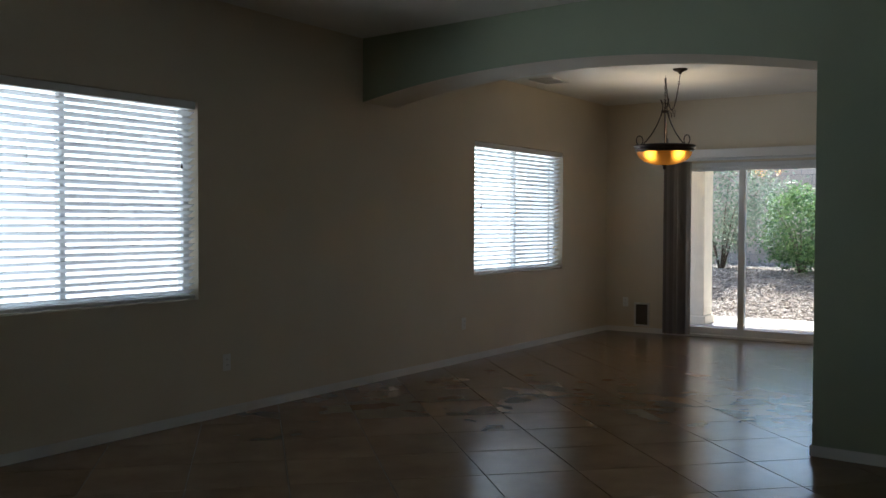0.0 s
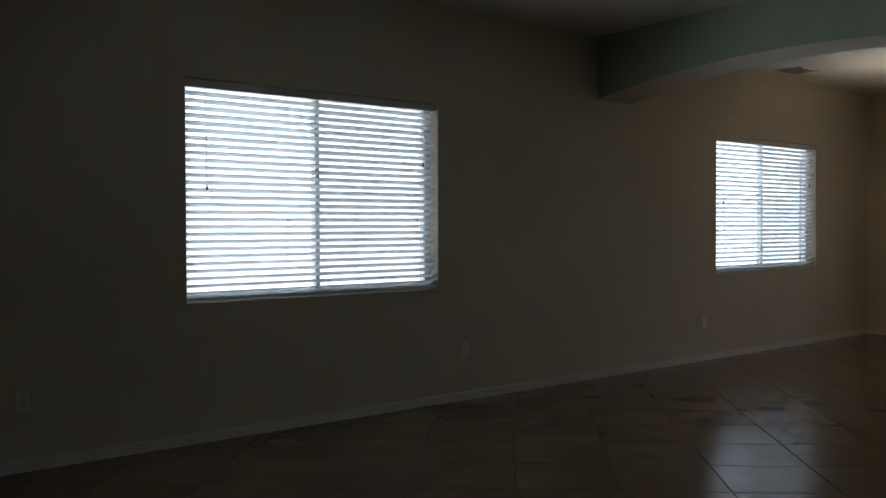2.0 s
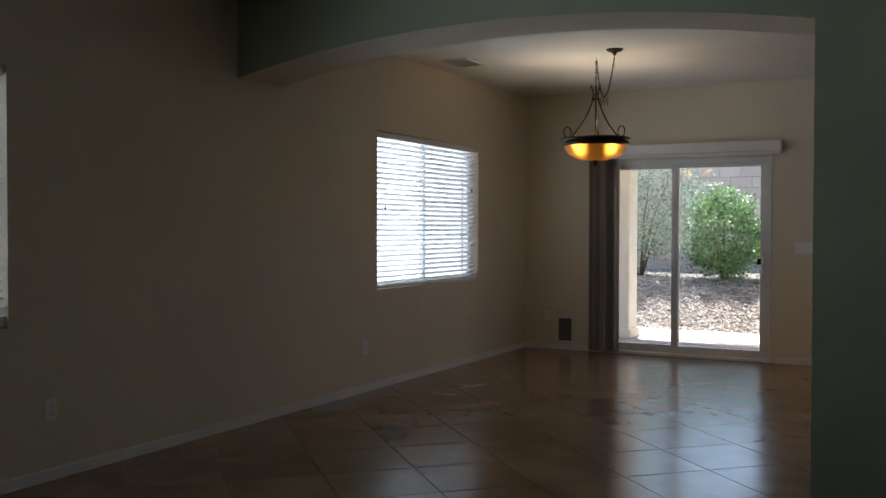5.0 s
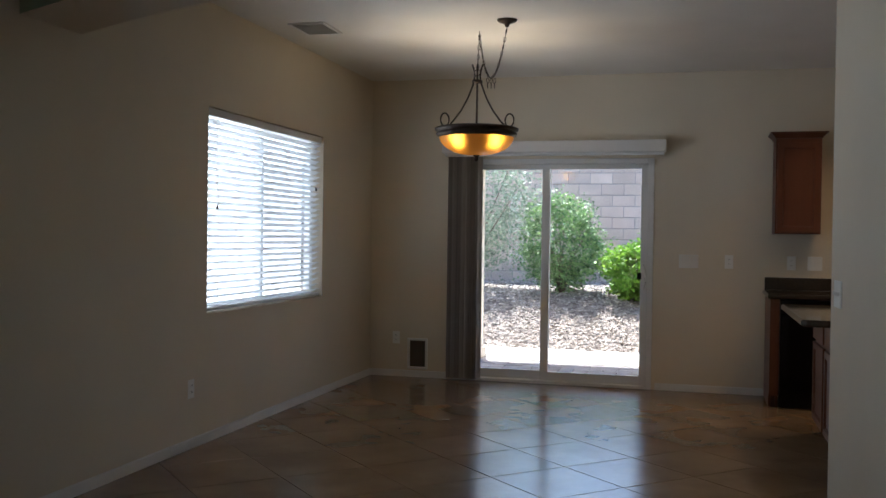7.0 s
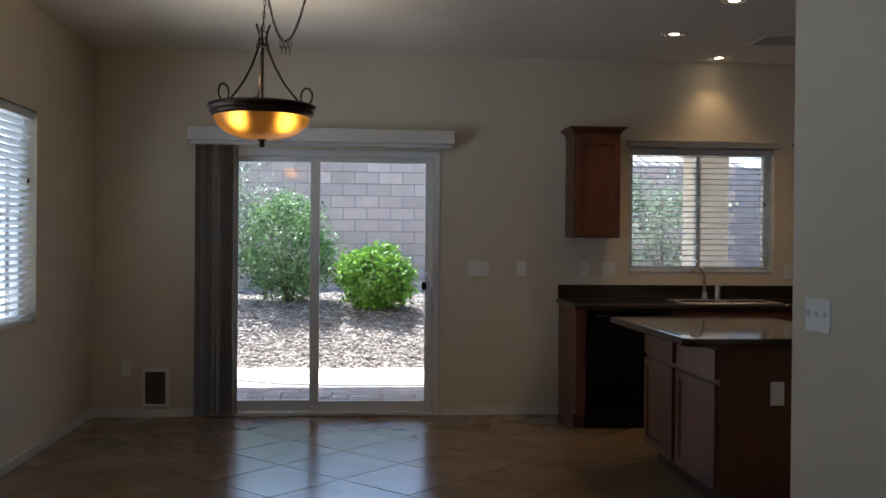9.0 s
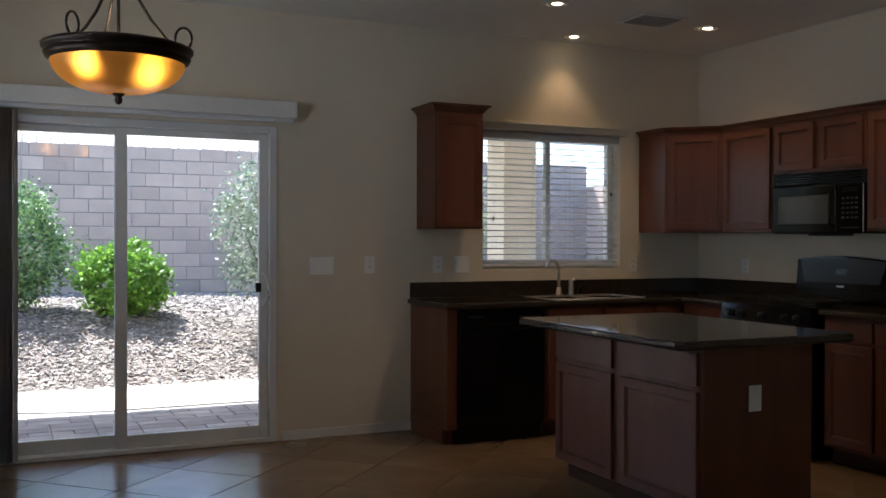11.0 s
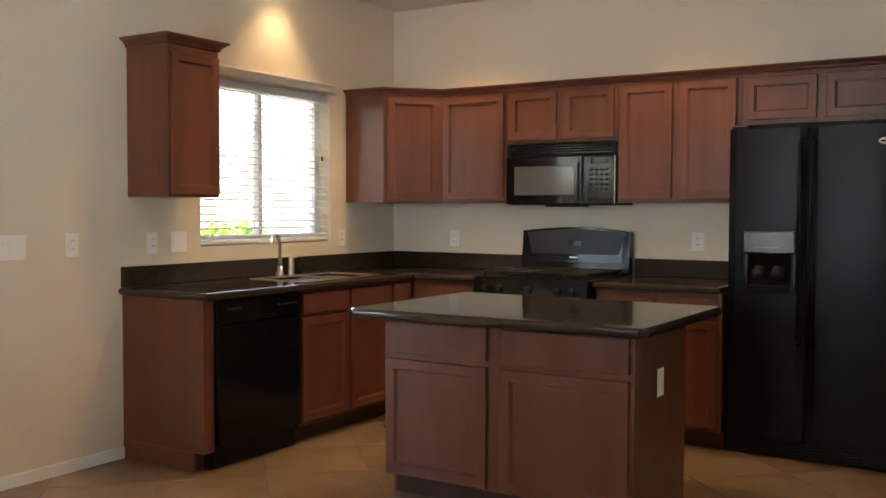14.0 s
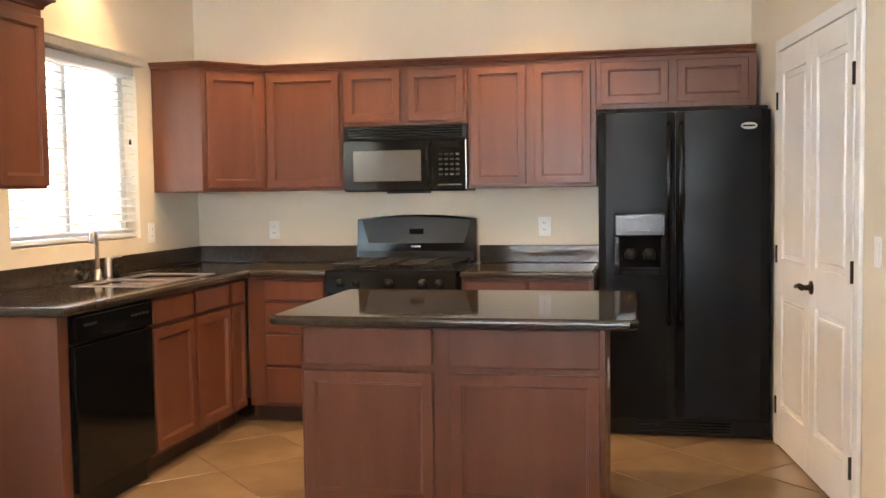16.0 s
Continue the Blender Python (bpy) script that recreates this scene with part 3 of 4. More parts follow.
# the L-shaped top, with the sink cut out
SX0, SX1, SY0, SY1 = -0.72, 0.02, 9.12, 9.52
top = slab("worktop", [(-1.572, YF - 0.002), (-1.572, 9.005), (0.255, 9.005), (0.255, 8.541), (XK - 0.002, 8.541), (XK - 0.002, YF - 0.002)], CT0, CT1, "polished dark brown stone worktop with eased edge")
cut = new("sink_cutter", to_mesh("sink_cutter", made_box(SX0, SY0, 0.7, SX1, SY1, 1.2, 0.03, 3), STONE))
mod = top.modifiers.new("sink_hole", "BOOLEAN")
mod.object, mod.operation, mod.solver = cut, "DIFFERENCE", "EXACT"
bpy.context.view_layer.update()
dg = bpy.context.evaluated_depsgraph_get()
holed = bpy.data.meshes.new_from_object(top.evaluated_get(dg))
top.modifiers.remove(mod)
top.data = holed
bpy.data.objects.remove(cut)
slab("worktop", [(0.255, 7.757), (0.255, 7.022), (XK - 0.002, 7.022), (XK - 0.002, 7.757)], CT0, CT1, "short polished dark brown stone worktop beside the refrigerator")
for x0, y0, x1, y1 in ((-1.556, YF - 0.02, XK - 0.021, YF - 0.001), (XK - 0.02, 8.541, XK - 0.001, YF - 0.001), (XK - 0.02, 7.022, XK - 0.001, 7.757)):
    tagged(new("backsplash", to_mesh("backsplash", made_box(x0, y0, CT1 + 0.001, x1, y1, 1.016, 0.002), STONE)), "low dark brown stone backsplash strip", "backsplash")

# sink, faucet
sink = thing("kitchen_sink", pose(0, 0, 0), "double-bowl stainless steel sink set in the worktop", "sink")
for a, b in ((SX0 + 0.002, -0.365), (-0.335, SX1 - 0.002)):
    bm = bmesh.new()
    box(bm, a, SY0 + 0.002, 0.71, b, SY1 - 0.002, 0.895, 0.035, 3)
    bmesh.ops.delete(bm, geom=[f for f in bm.faces if f.calc_center_median().z > 0.89], context="FACES")
    bm2 = part("bowl", bm, STEEL, sink, "", True)
    so = bm2.modifiers.new("wall", "SOLIDIFY")
    so.thickness = 0.002
bm = bmesh.new()
for a, b, c, d in ((SX0 - 0.008, SY0 - 0.008, SX1 + 0.008, SY0 + 0.012), (SX0 - 0.008, SY1 - 0.012, SX1 + 0.008, SY1 + 0.008), (SX0 - 0.008, SY0 + 0.012, SX0 + 0.012, SY1 - 0.012), (SX1 - 0.012, SY0 + 0.012, SX1 + 0.008, SY1 - 0.012), (-0.365, SY0 + 0.012, -0.335, SY1 - 0.012)):
    box(bm, a, b, 0.9, c, d, 0.912, 0.002)
part("rim", bm, STEEL, sink)
fc = thing("faucet", pose(-0.405, 9.575, CT1), "brushed steel high-arc kitchen faucet with side lever", "faucet")
bm = lathe(bmesh.new(), [(0.0, 0.0), (0.027, 0.0), (0.027, 0.008), (0.02, 0.02), (0.017, 0.06), (0.0, 0.06)], 20)
part("base", bm, STEEL, fc, "", True)
pts = [(0, 0, 0.03), (0, 0, 0.17)] + [(-0.072 * (1 - math.cos(a)), -0.028 * (1 - math.cos(a)), 0.17 + 0.085 * math.sin(a)) for a in [math.pi * k / 10 * 0.86 for k in range(1, 11)]]
part("spout", tube(bmesh.new(), pts, 0.0115, 12), STEEL, fc, "", True)
hd = thing("faucet_lever", pose(-0.30, 9.575, CT1), "brushed steel faucet control with dark lever", "faucet")
part("post", lathe(bmesh.new(), [(0, 0), (0.024, 0), (0.021, 0.01), (0.019, 0.1), (0.012, 0.115), (0, 0.115)], 18), STEEL, hd, "", True)
part("lever", tube(bmesh.new(), [(0, 0, 0.105), (0.03, -0.02, 0.118), (0.07, -0.04, 0.12)], [0.01, 0.009, 0.006], 8), STEEL, hd, "", True)
sp = thing("soap_dispenser", pose(-0.215, 9.58, CT1), "small dark soap dispenser pump by the sink", "dispenser")
part("bottle", lathe(bmesh.new(), [(0, 0), (0.018, 0), (0.018, 0.035), (0.008, 0.045), (0.008, 0.065), (0, 0.065)], 14), BLACKMATT, sp, "", True)
part("nozzle", tube(bmesh.new(), [(0, 0, 0.06), (0, -0.02, 0.072), (0, -0.05, 0.066)], 0.006, 8), BLACKMATT, sp, "", True)

# ---- appliances ----
dw = thing("dishwasher", pose(-1.477, 9.026, 0), "black built-in dishwasher with rounded control strip", "dishwasher")
part("tub", made_box(0.004, 0.03, 0.10, 0.632, 0.60, 0.862), BLACKMATT, dw)
part("door", made_box(0.004, 0.0, 0.125, 0.632, 0.029, 0.735, 0.006, 2), BLACK, dw)
cp = part("control_panel", made_box(0.004, -0.006, 0.742, 0.632, 0.029, 0.862, 0.010, 3), BLACK, dw)
for i in range(5):
    part("button", made_box(0.43 + 0.034 * i, -0.0085, 0.806, 0.452 + 0.034 * i, -0.006, 0.816, 0.001), GREYMARK, cp, "small grey button print")
part("badge", made_box(0.06, -0.0078, 0.812, 0.16, -0.006, 0.824, 0.001), GREYMARK, cp)
part("vent_grille", made_box(0.20, -0.0075, 0.765, 0.40, -0.006, 0.772, 0.0005), BLACKMATT, cp)
part("toe_panel", made_box(0.004, 0.05, 0.004, 0.632, 0.07, 0.12, 0.002), BLACKMATT, dw)

st = thing("gas_range", EAST(0.215, 8.531), "black freestanding gas range with curved backguard", "stove")
W = 0.764
part("body", made_box(0.004, 0.03, 0.06, W - 0.004, 0.69, 0.895, 0.003), BLACK, st)
part("oven_door", made_box(0.006, -0.012, 0.23, W - 0.006, 0.029, 0.775, 0.008, 2), BLACK, st)
part("oven_window", made_box(0.13, -0.0145, 0.36, W - 0.13, -0.012, 0.62, 0.001), DARKGLASS, st)
bm = tube(bmesh.new(), [(0.06, -0.012, 0.735), (0.07, -0.05, 0.737), (W / 2, -0.058, 0.738), (W - 0.07, -0.05, 0.737), (W - 0.06, -0.012, 0.735)], 0.012, 10)
part("oven_handle", bm, BLACK, st, "curved black bar handle", True)
part("storage_drawer", made_box(0.006, -0.008, 0.062, W - 0.006, 0.029, 0.222, 0.006, 2), BLACK, st)
bm = bmesh.new()
prism(bm, [(-0.03, 0.79), (-0.005, 0.905), (0.06, 0.912), (0.06, 0.79)], 0.004, W - 0.004)
for v in bm.verts:
    v.co = Vector((v.co.z, v.co.x, v.co.y))
cp = part("control_panel", bm, BLACK, st)
for i, x in enumerate((0.095, 0.19, 0.382, 0.575, 0.67)):
    bm = lathe(bmesh.new(), [(0, 0), (0.024, 0), (0.022, 0.018), (0.019, 0.024), (0, 0.025)], 18)
    k = part("knob", bm, BLACKMATT, cp, "round black burner knob", True)
    k.matrix_basis = pose(x, -0.022, 0.845, 78, 0, 0)
part("cooktop", made_box(0.0, 0.0, 0.896, W, 0.64, 0.916, 0.006, 2), BLACK, st)
for i, gx in enumerate((0.03, 0.395)):
    bm = bmesh.new()
    w2 = 0.34
    for a in (0.0, w2 / 2 - 0.006, w2 - 0.012):
        box(bm, gx + a, 0.06, 0.935, gx + a + 0.012, 0.59, 0.949, 0.003)
    for b in (0.06, 0.19, 0.32, 0.45, 0.578):
        box(bm, gx, b, 0.935, gx + w2, b + 0.012, 0.949, 0.003)
    for a in (0.0, w2 - 0.012):
        for b in (0.06, 0.578):
            box(bm, gx + a, b, 0.915, gx + a + 0.012, b + 0.012, 0.936)
    part("grate", bm, IRON, st, "cast iron burner grate")
for x in (0.2, 0.565):
    for y in (0.19, 0.46):
        bm = lathe(bmesh.new(), [(0, 0), (0.05, 0), (0.048, 0.008), (0.032, 0.012), (0.03, 0.018), (0, 0.018)], 20, (x, y, 0.9155))
        part("burner", bm, IRON, st, "", True)
# backguard: a curved top edge
bm = bmesh.new()
n = 16
f0, f1, b0, b1 = [], [], [], []
for i in range(n + 1):
    x = W * i / n
    zt = 1.186 + 0.026 * math.sin(math.pi * i / n)
    f0.append(bm.verts.new((x, 0.635, 0.912)))
    f1.append(bm.verts.new((x, 0.660, zt)))
    b0.append(bm.verts.new((x, 0.705, 0.912)))
    b1.append(bm.verts.new((x, 0.705, zt - 0.004)))
for i in range(n):
    bm.faces.new((f0[i], f0[i + 1], f1[i + 1], f1[i]))
    bm.faces.new((f1[i], f1[i + 1], b1[i + 1], b1[i]))
    bm.faces.new((b1[i], b1[i + 1], b0[i + 1], b0[i]))
    bm.faces.new((b0[i], b0[i + 1], f0[i + 1], f0[i]))
bm.faces.new((f0[0], f1[0], b1[0], b0[0]))
bm.faces.new((f0[n], b0[n], b1[n], f1[n]))
bg = part("backguard", bm, BLACK, st, "black backguard with curved top")
bm = bmesh.new()
prism(bm, [(0.075, 1.035), (0.032, 1.178), (0.15, 1.189), (W / 2, 1.201), (W - 0.15, 1.189), (W - 0.032, 1.178), (W - 0.075, 1.035)], 0, 0.004)
for v in bm.verts:
    x, z, d = v.co
    v.co = Vector((x, 0.6335 + (z - 0.912) / 0.253 * 0.025 - d, z))
pn = part("display_panel", bm, PANEL, bg, "grey control display panel")


def on_panel(nm, x0, z0, x1, z1, mat):
    bm = made_box(x0, 0, 0, x1, 0.002, z1 - z0)
    o = part(nm, bm, mat, bg)
    o.matrix_basis = pose(0, 0.6335 + (z0 - 0.912) / 0.253 * 0.025 - 0.0062, z0, -5.6, 0, 0)


on_panel("badge", 0.352, 1.008, 0.412, 1.019, SILVER)
on_panel("lower_trim", 0.012, 0.922, W - 0.012, 0.985, DARKGLASS)
on_panel("clock_display", 0.34, 1.09, 0.43, 1.125, BLACK)
for i in range(4):
    for j in range(3):
        on_panel("button", 0.25 + 0.02 * i, 1.05 + 0.027 * j, 0.265 + 0.02 * i, 1.060 + 0.027 * j, GREYMARK)
        on_panel("button", 0.445 + 0.02 * i, 1.05 + 0.027 * j, 0.46 + 0.02 * i, 1.060 + 0.027 * j, GREYMARK)

mw = thing("microwave_oven", EAST(0.66, 8.545), "black over-the-range microwave oven under the wall cabinet", "microwave")
W = 0.766
part("body", made_box(0.0, 0.03, 1.357, W, 0.283, 1.752, 0.003), BLACKMATT, mw)
bm = made_box(0.0, 0.0, 1.672, W, 0.03, 1.752, 0.006, 2)
vg = part("vent_grille", bm, BLACKMATT, mw, "slotted black top vent")
for i in range(4):
    part("louvre", made_box(0.03, -0.003, 1.684 + 0.016 * i, W - 0.03, 0.001, 1.692 + 0.016 * i, 0.0008), BLACK, vg)
md = part("door", made_box(0.0, -0.012, 1.360, 0.545, 0.029, 1.668, 0.006, 2), BLACK, mw)
# the grey base colour paints the room window's reflection on the mesh window
part("window", made_box(0.062, -0.0145, 1.42, 0.485, -0.012, 1.605, 0.001), material("microwave_screen_reflection", (0.10, 0.10, 0.097), 0.12, vary=0.04, bump=0.0), md, "mesh window with a grey reflection in its colour")
part("handle", tube(bmesh.new(), [(0.528, -0.012, 1.40), (0.528, -0.038, 1.42), (0.528, -0.042, 1.51), (0.528, -0.038, 1.61), (0.528, -0.012, 1.63)], 0.009, 8), BLACK, md, "", True)
mp = part("control_panel", made_box(0.549, -0.012, 1.360, W, 0.029, 1.668, 0.006, 2), BLACK, mw)
part("display", made_box(0.60, -0.0142, 1.615, 0.715, -0.012, 1.645, 0.001), DARKGLASS, mp)
for i in range(4):
    for j in range(5):
        part("button", made_box(0.595 + 0.034 * i, -0.0138, 1.45 + 0.03 * j, 0.617 + 0.034 * i, -0.012, 1.462 + 0.03 * j, 0.0008), GREYMARK, mp)
part("edge_trim", made_box(W - 0.010, -0.0155, 1.366, W - 0.003, -0.012, 1.662, 0.001), STEEL, mp, "thin silver edge strip")
part("badge", made_box(0.59, -0.0138, 1.39, 0.73, -0.012, 1.398, 0.0005), GREYMARK, mp)
part("underside_lamp_cover", made_box(0.25, 0.06, 1.345, 0.5, 0.2, 1.357, 0.003), GREYMARK, mw)

fr = thing("refrigerator", EAST(0.307, 6.998), "black side-by-side refrigerator with water dispenser", "refrigerator")
W, S = 0.898, 0.408
part("cabinet", made_box(0.004, 0.062, 0.03, W - 0.004, 0.63, 1.755, 0.004), BLACKTEX, fr)


def curved_door(nm, x0, x1, z0, z1):
    bm = bmesh.new()
    n = 10
    lo, hi, lb, hb = [], [], [], []
    for i in range(n + 1):
        u = i / n
        x = x0 + (x1 - x0) * u
        y = 0.012 * (2 * u - 1) ** 2 + 0.012 * max(0, abs(2 * u - 1) - 0.9) * 10
        lo.append(bm.verts.new((x, y, z0)))
        hi.append(bm.verts.new((x, y, z1)))
        lb.append(bm.verts.new((x, 0.058, z0)))
        hb.append(bm.verts.new((x, 0.058, z1)))
    for i in range(n):
        bm.faces.new((lo[i], lo[i + 1], hi[i + 1], hi[i]))
        bm.faces.new((hi[i], hi[i + 1], hb[i + 1], hb[i]))
        bm.faces.new((lb[i], hb[i], hb[i + 1], lb[i + 1]))
        bm.faces.new((lo[i], lb[i], lb[i + 1], lo[i + 1]))
    bm.faces.new((lo[0], hi[0], hb[0], lb[0]))
    bm.faces.new((lo[n], lb[n], hb[n], hi[n]))
    ob = part(nm, bm, BLACKTEX, fr)
    return ob


fd = curved_door("freezer_door", 0.002, S - 0.003, 0.105, 1.76)
rd = curved_door("fridge_door", S + 0.003, W - 0.002, 0.105, 1.76)
for nm, x, dpar in (("handle", S - 0.032, fd), ("handle", S + 0.032, rd)):
    bm = tube(bmesh.new(), [(x, 0.016, 0.62), (x, -0.028, 0.66), (x, -0.036, 1.15), (x, -0.028, 1.66), (x, 0.016, 1.70)], 0.013, 10)
    part(nm, bm, BLACK, dpar, "long black vertical handle", True)
dx0, dx1, dz0, dz1 = 0.085, 0.362, 0.885, 1.22
bm = bmesh.new()
box(bm, dx0, -0.012, dz1 - 0.125, dx1, 0.02, dz1, 0.006, 2)
box(bm, dx0, -0.012, dz0, dx0 + 0.03, 0.02, dz1 - 0.125, 0.004)
box(bm, dx1 - 0.03, -0.012, dz0, dx1, 0.02, dz1 - 0.125, 0.004)
box(bm, dx0 + 0.03, -0.012, dz0, dx1 - 0.03, 0.02, dz0 + 0.035, 0.004)
ds = part("dispenser", bm, BLACK, fd, "black ice and water dispenser surround")
part("control_face", made_box(dx0 + 0.012, -0.0145, dz1 - 0.118, dx1 - 0.012, -0.012, dz1 - 0.012, 0.001), GLOSS, ds, "glossy black control face")
# nothing is hollowed out: a flat panel carries the recess's shade as colour
part("cavity", made_box(dx0 + 0.028, -0.004, dz0 + 0.03, dx1 - 0.028, 0.012, dz1 - 0.123), RECESS_SHADE, ds, "flat black panel coloured as a recess in shade")
part("drip_tray", made_box(dx0 + 0.035, -0.016, dz0 + 0.035, dx1 - 0.035, 0.004, dz0 + 0.045, 0.002), GLOSS, ds)
for x in (0.175, 0.272):
    bm = lathe(bmesh.new(), [(0, 0), (0.03, 0.0), (0.036, 0.03), (0.02, 0.06), (0, 0.06)], 14, (x, -0.008, dz0 + 0.085))
    part("paddle", bm, BLACKMATT, ds, "", True)
for i in range(7):
    part("button", made_box(0.155 + 0.018 * i, -0.0165, dz1 - 0.095, 0.167 + 0.018 * i, -0.0145, dz1 - 0.088, 0.0006), GREYMARK, ds)
bm = lathe(bmesh.new(), [(0, 0), (1, 0), (0.96, 0.004), (0, 0.005)], 24)
bd = part("badge", bm, SILVER, rd, "oval silver badge", True)
bd.matrix_basis = pose(0.785, 0.005, 1.675, 90, 0, 0) @ Matrix.Diagonal((0.043, 0.019, 1, 1))
part("badge_mark", made_box(0.755, -0.0015, 1.670, 0.815, 0.0005, 1.680, 0.0005), BLACKMATT, rd)
kp = part("kick_grille", made_box(0.004, 0.03, 0.012, W - 0.004, 0.062, 0.098, 0.003), BLACKMATT, fr)
for i in range(4):
    part("louvre", made_box(0.2, 0.026, 0.028 + 0.016 * i, W - 0.2, 0.031, 0.034 + 0.016 * i, 0.0008), BLACK, kp)
for x in (0.06, W - 0.06):
    part("hinge_cover", made_box(x - 0.045, 0.01, 1.7605, x + 0.045, 0.12, 1.78, 0.005), BLACKMATT, fr)
    part("foot", made_box(x - 0.02, 0.08, 0.0, x + 0.02, 0.12, 0.03, 0.003), BLACKMATT, fr)

# ---- island ----
IX, IY = -1.315, 8.115
cabinet("kitchen_island", EAST(IX, IY), 1.21, 0.845, 0.64,
        [("drawer_front", 0.018, 0.668, 0.545, 0.815), ("drawer_front", 0.615, 0.668, 1.192, 0.815),
         ("door", 0.018, 0.112, 0.545, 0.642), ("door", 0.615, 0.112, 1.192, 0.642)], "cherry kitchen island with two drawers and doors", "")
slab("island_worktop", [(-1.515, 8.165), (-1.545, 8.13), (-1.545, 6.81), (-1.515, 6.778), (-0.55, 6.778), (-0.52, 6.81), (-0.52, 8.135), (-0.55, 8.165)], 0.846, 0.886, "polished dark brown stone island top with rounded edge")


def wall_plate(m, w, h, kinds, label, category="outlet", group="ivory wall plates"):
    """A cover plate in local x-z, the room towards -y; kinds: rocker, toggle, outlet, blank, one per gang."""
    p = thing("wall_plate", m, label, category, group)
    part("plate", made_box(-w / 2, -0.006, -h / 2, w / 2, -0.0005, h / 2, 0.0025, 2), PLASTIC, p)
    g = w / len(kinds)
    for i, k in enumerate(kinds):
        cx = -w / 2 + g * (i + 0.5)
        if k == "toggle":
            part("toggle", made_box(cx - 0.005, -0.016, -0.006, cx + 0.005, -0.006, 0.012, 0.002), PLASTIC, p)
        elif k == "rocker":
            part("rocker", made_box(cx - 0.017, -0.009, -0.034, cx + 0.017, -0.006, 0.034, 0.002), PLASTIC, p)
        elif k == "outlet":
            for zz in (-0.02, 0.02):
                s = part("socket", made_box(cx - 0.016, -0.0085, zz - 0.014, cx + 0.016, -0.006, zz + 0.014, 0.003, 2), PLASTIC, p)
                for sx in (-0.006, 0.006):
                    part("slot", made_box(cx + sx - 0.0012, -0.0092, zz - 0.003, cx + sx + 0.0012, -0.0084, zz + 0.007), BLACKMATT, s)
    return p


WESTM = lambda y, z: Matrix(((0, -1, 0, XL), (1, 0, 0, y), (0, 0, 1, z), (0, 0, 0, 1)))
for y in (0.22, 3.30, 6.345):
    wall_plate(WESTM(y, 0.368), 0.072, 0.116, ["outlet"], "ivory duplex outlet low on the tan wall")
N = lambda x, z: pose(x, YF, z)
wall_plate(N(-4.848, 0.366), 0.072, 0.116, ["outlet"], "ivory duplex outlet low beside the corner")
wall_plate(N(-2.187, 1.138), 0.165, 0.118, ["rocker", "rocker", "rocker"], "ivory triple switch plate beside the glass door", "switch")
wall_plate(N(-1.85, 1.14), 0.072, 0.118, ["outlet"], "ivory duplex outlet beside the cabinets")
wall_plate(N(-1.344, 1.138), 0.072, 0.118, ["outlet"], "ivory duplex outlet above the worktop")
wall_plate(N(-1.157, 1.138), 0.117, 0.118, ["rocker", "rocker"], "ivory double switch plate above the worktop", "switch")
wall_plate(N(0.31, 1.13), 0.072, 0.118, ["outlet"], "ivory duplex outlet beside the kitchen window")
wall_plate(EAST(XK, 9.12) @ pose(0, 0, 1.118), 0.072, 0.116, ["outlet"], "ivory duplex outlet above the range worktop")
wall_plate(EAST(XK, 7.352) @ pose(0, 0, 1.13), 0.076, 0.118, ["outlet"], "ivory duplex outlet beside the range")
wall_plate(pose(-1.02, 6.905, 0.60), 0.072, 0.118, ["rocker"], "ivory outlet on the island's end panel")
pier_dir = math.degrees(math.atan2(pd.y, pd.x))
mid = Vector(PIER0) + pd * 1.06
wall_plate(pose(mid.x, mid.y, 1.105, 0, 0, pier_dir) @ pose(0, 0, 0, 0, 0, 180), 0.163, 0.116, ["toggle", "toggle", "toggle"], "ivory triple toggle switch on the pier", "switch")

# floor vent with white frame
vent = thing("pet_door", N(-4.634, 0.222), "small pet door with white frame and dark flap", "pet door")
bm = bmesh.new()
for a, b, c, d in ((-0.098, -0.145, 0.098, -0.122), (-0.098, 0.122, 0.098, 0.145), (-0.098, -0.122, -0.075, 0.122), (0.075, -0.122, 0.098, 0.122)):
    box(bm, a, -0.022, b, c, -0.001, d, 0.004)
part("frame", bm, WHITE, vent)
part("flap", made_box(-0.075, -0.012, -0.122, 0.075, -0.003, 0.122, 0.002), FLAP, vent, "dark translucent flap")

# ceiling registers and recessed lamps
def register(x, y, z, w, d, label):
    r = thing("ceiling_vent", pose(x, y, z), label, "vent", "ceiling vents")
    bm = bmesh.new()
    for a, b, c, e in ((-w / 2, -d / 2, w / 2, -d / 2 + 0.025), (-w / 2, d / 2 - 0.025, w / 2, d / 2), (-w / 2, -d / 2 + 0.025, -w / 2 + 0.025, d / 2 - 0.025), (w / 2 - 0.025, -d / 2 + 0.025, w / 2, d / 2 - 0.025)):
        box(bm, a, b, -0.012, c, e, -0.001, 0.002)
    part("frame", bm, WHITE, r)
    # no duct is cut: this flat plate is coloured dark for its shade
    part("backing", made_box(-w / 2 + 0.025, -d / 2 + 0.025, -0.004, w / 2 - 0.025, d / 2 - 0.025, -0.001), KICK_DUCT, r, "dark backing plate with the duct's shade as its colour")
    sl = to_mesh("slat", made_box(-w / 2 + 0.026, -0.010, -0.001, w / 2 - 0.026, 0.010, 0.001), WHITE)
    y = -d / 2 + 0.04
    while y < d / 2 - 0.03:
        shared("slat", sl, r, pose(0, y, -0.009, 35, 0, 0))
        y += 0.022
    return r


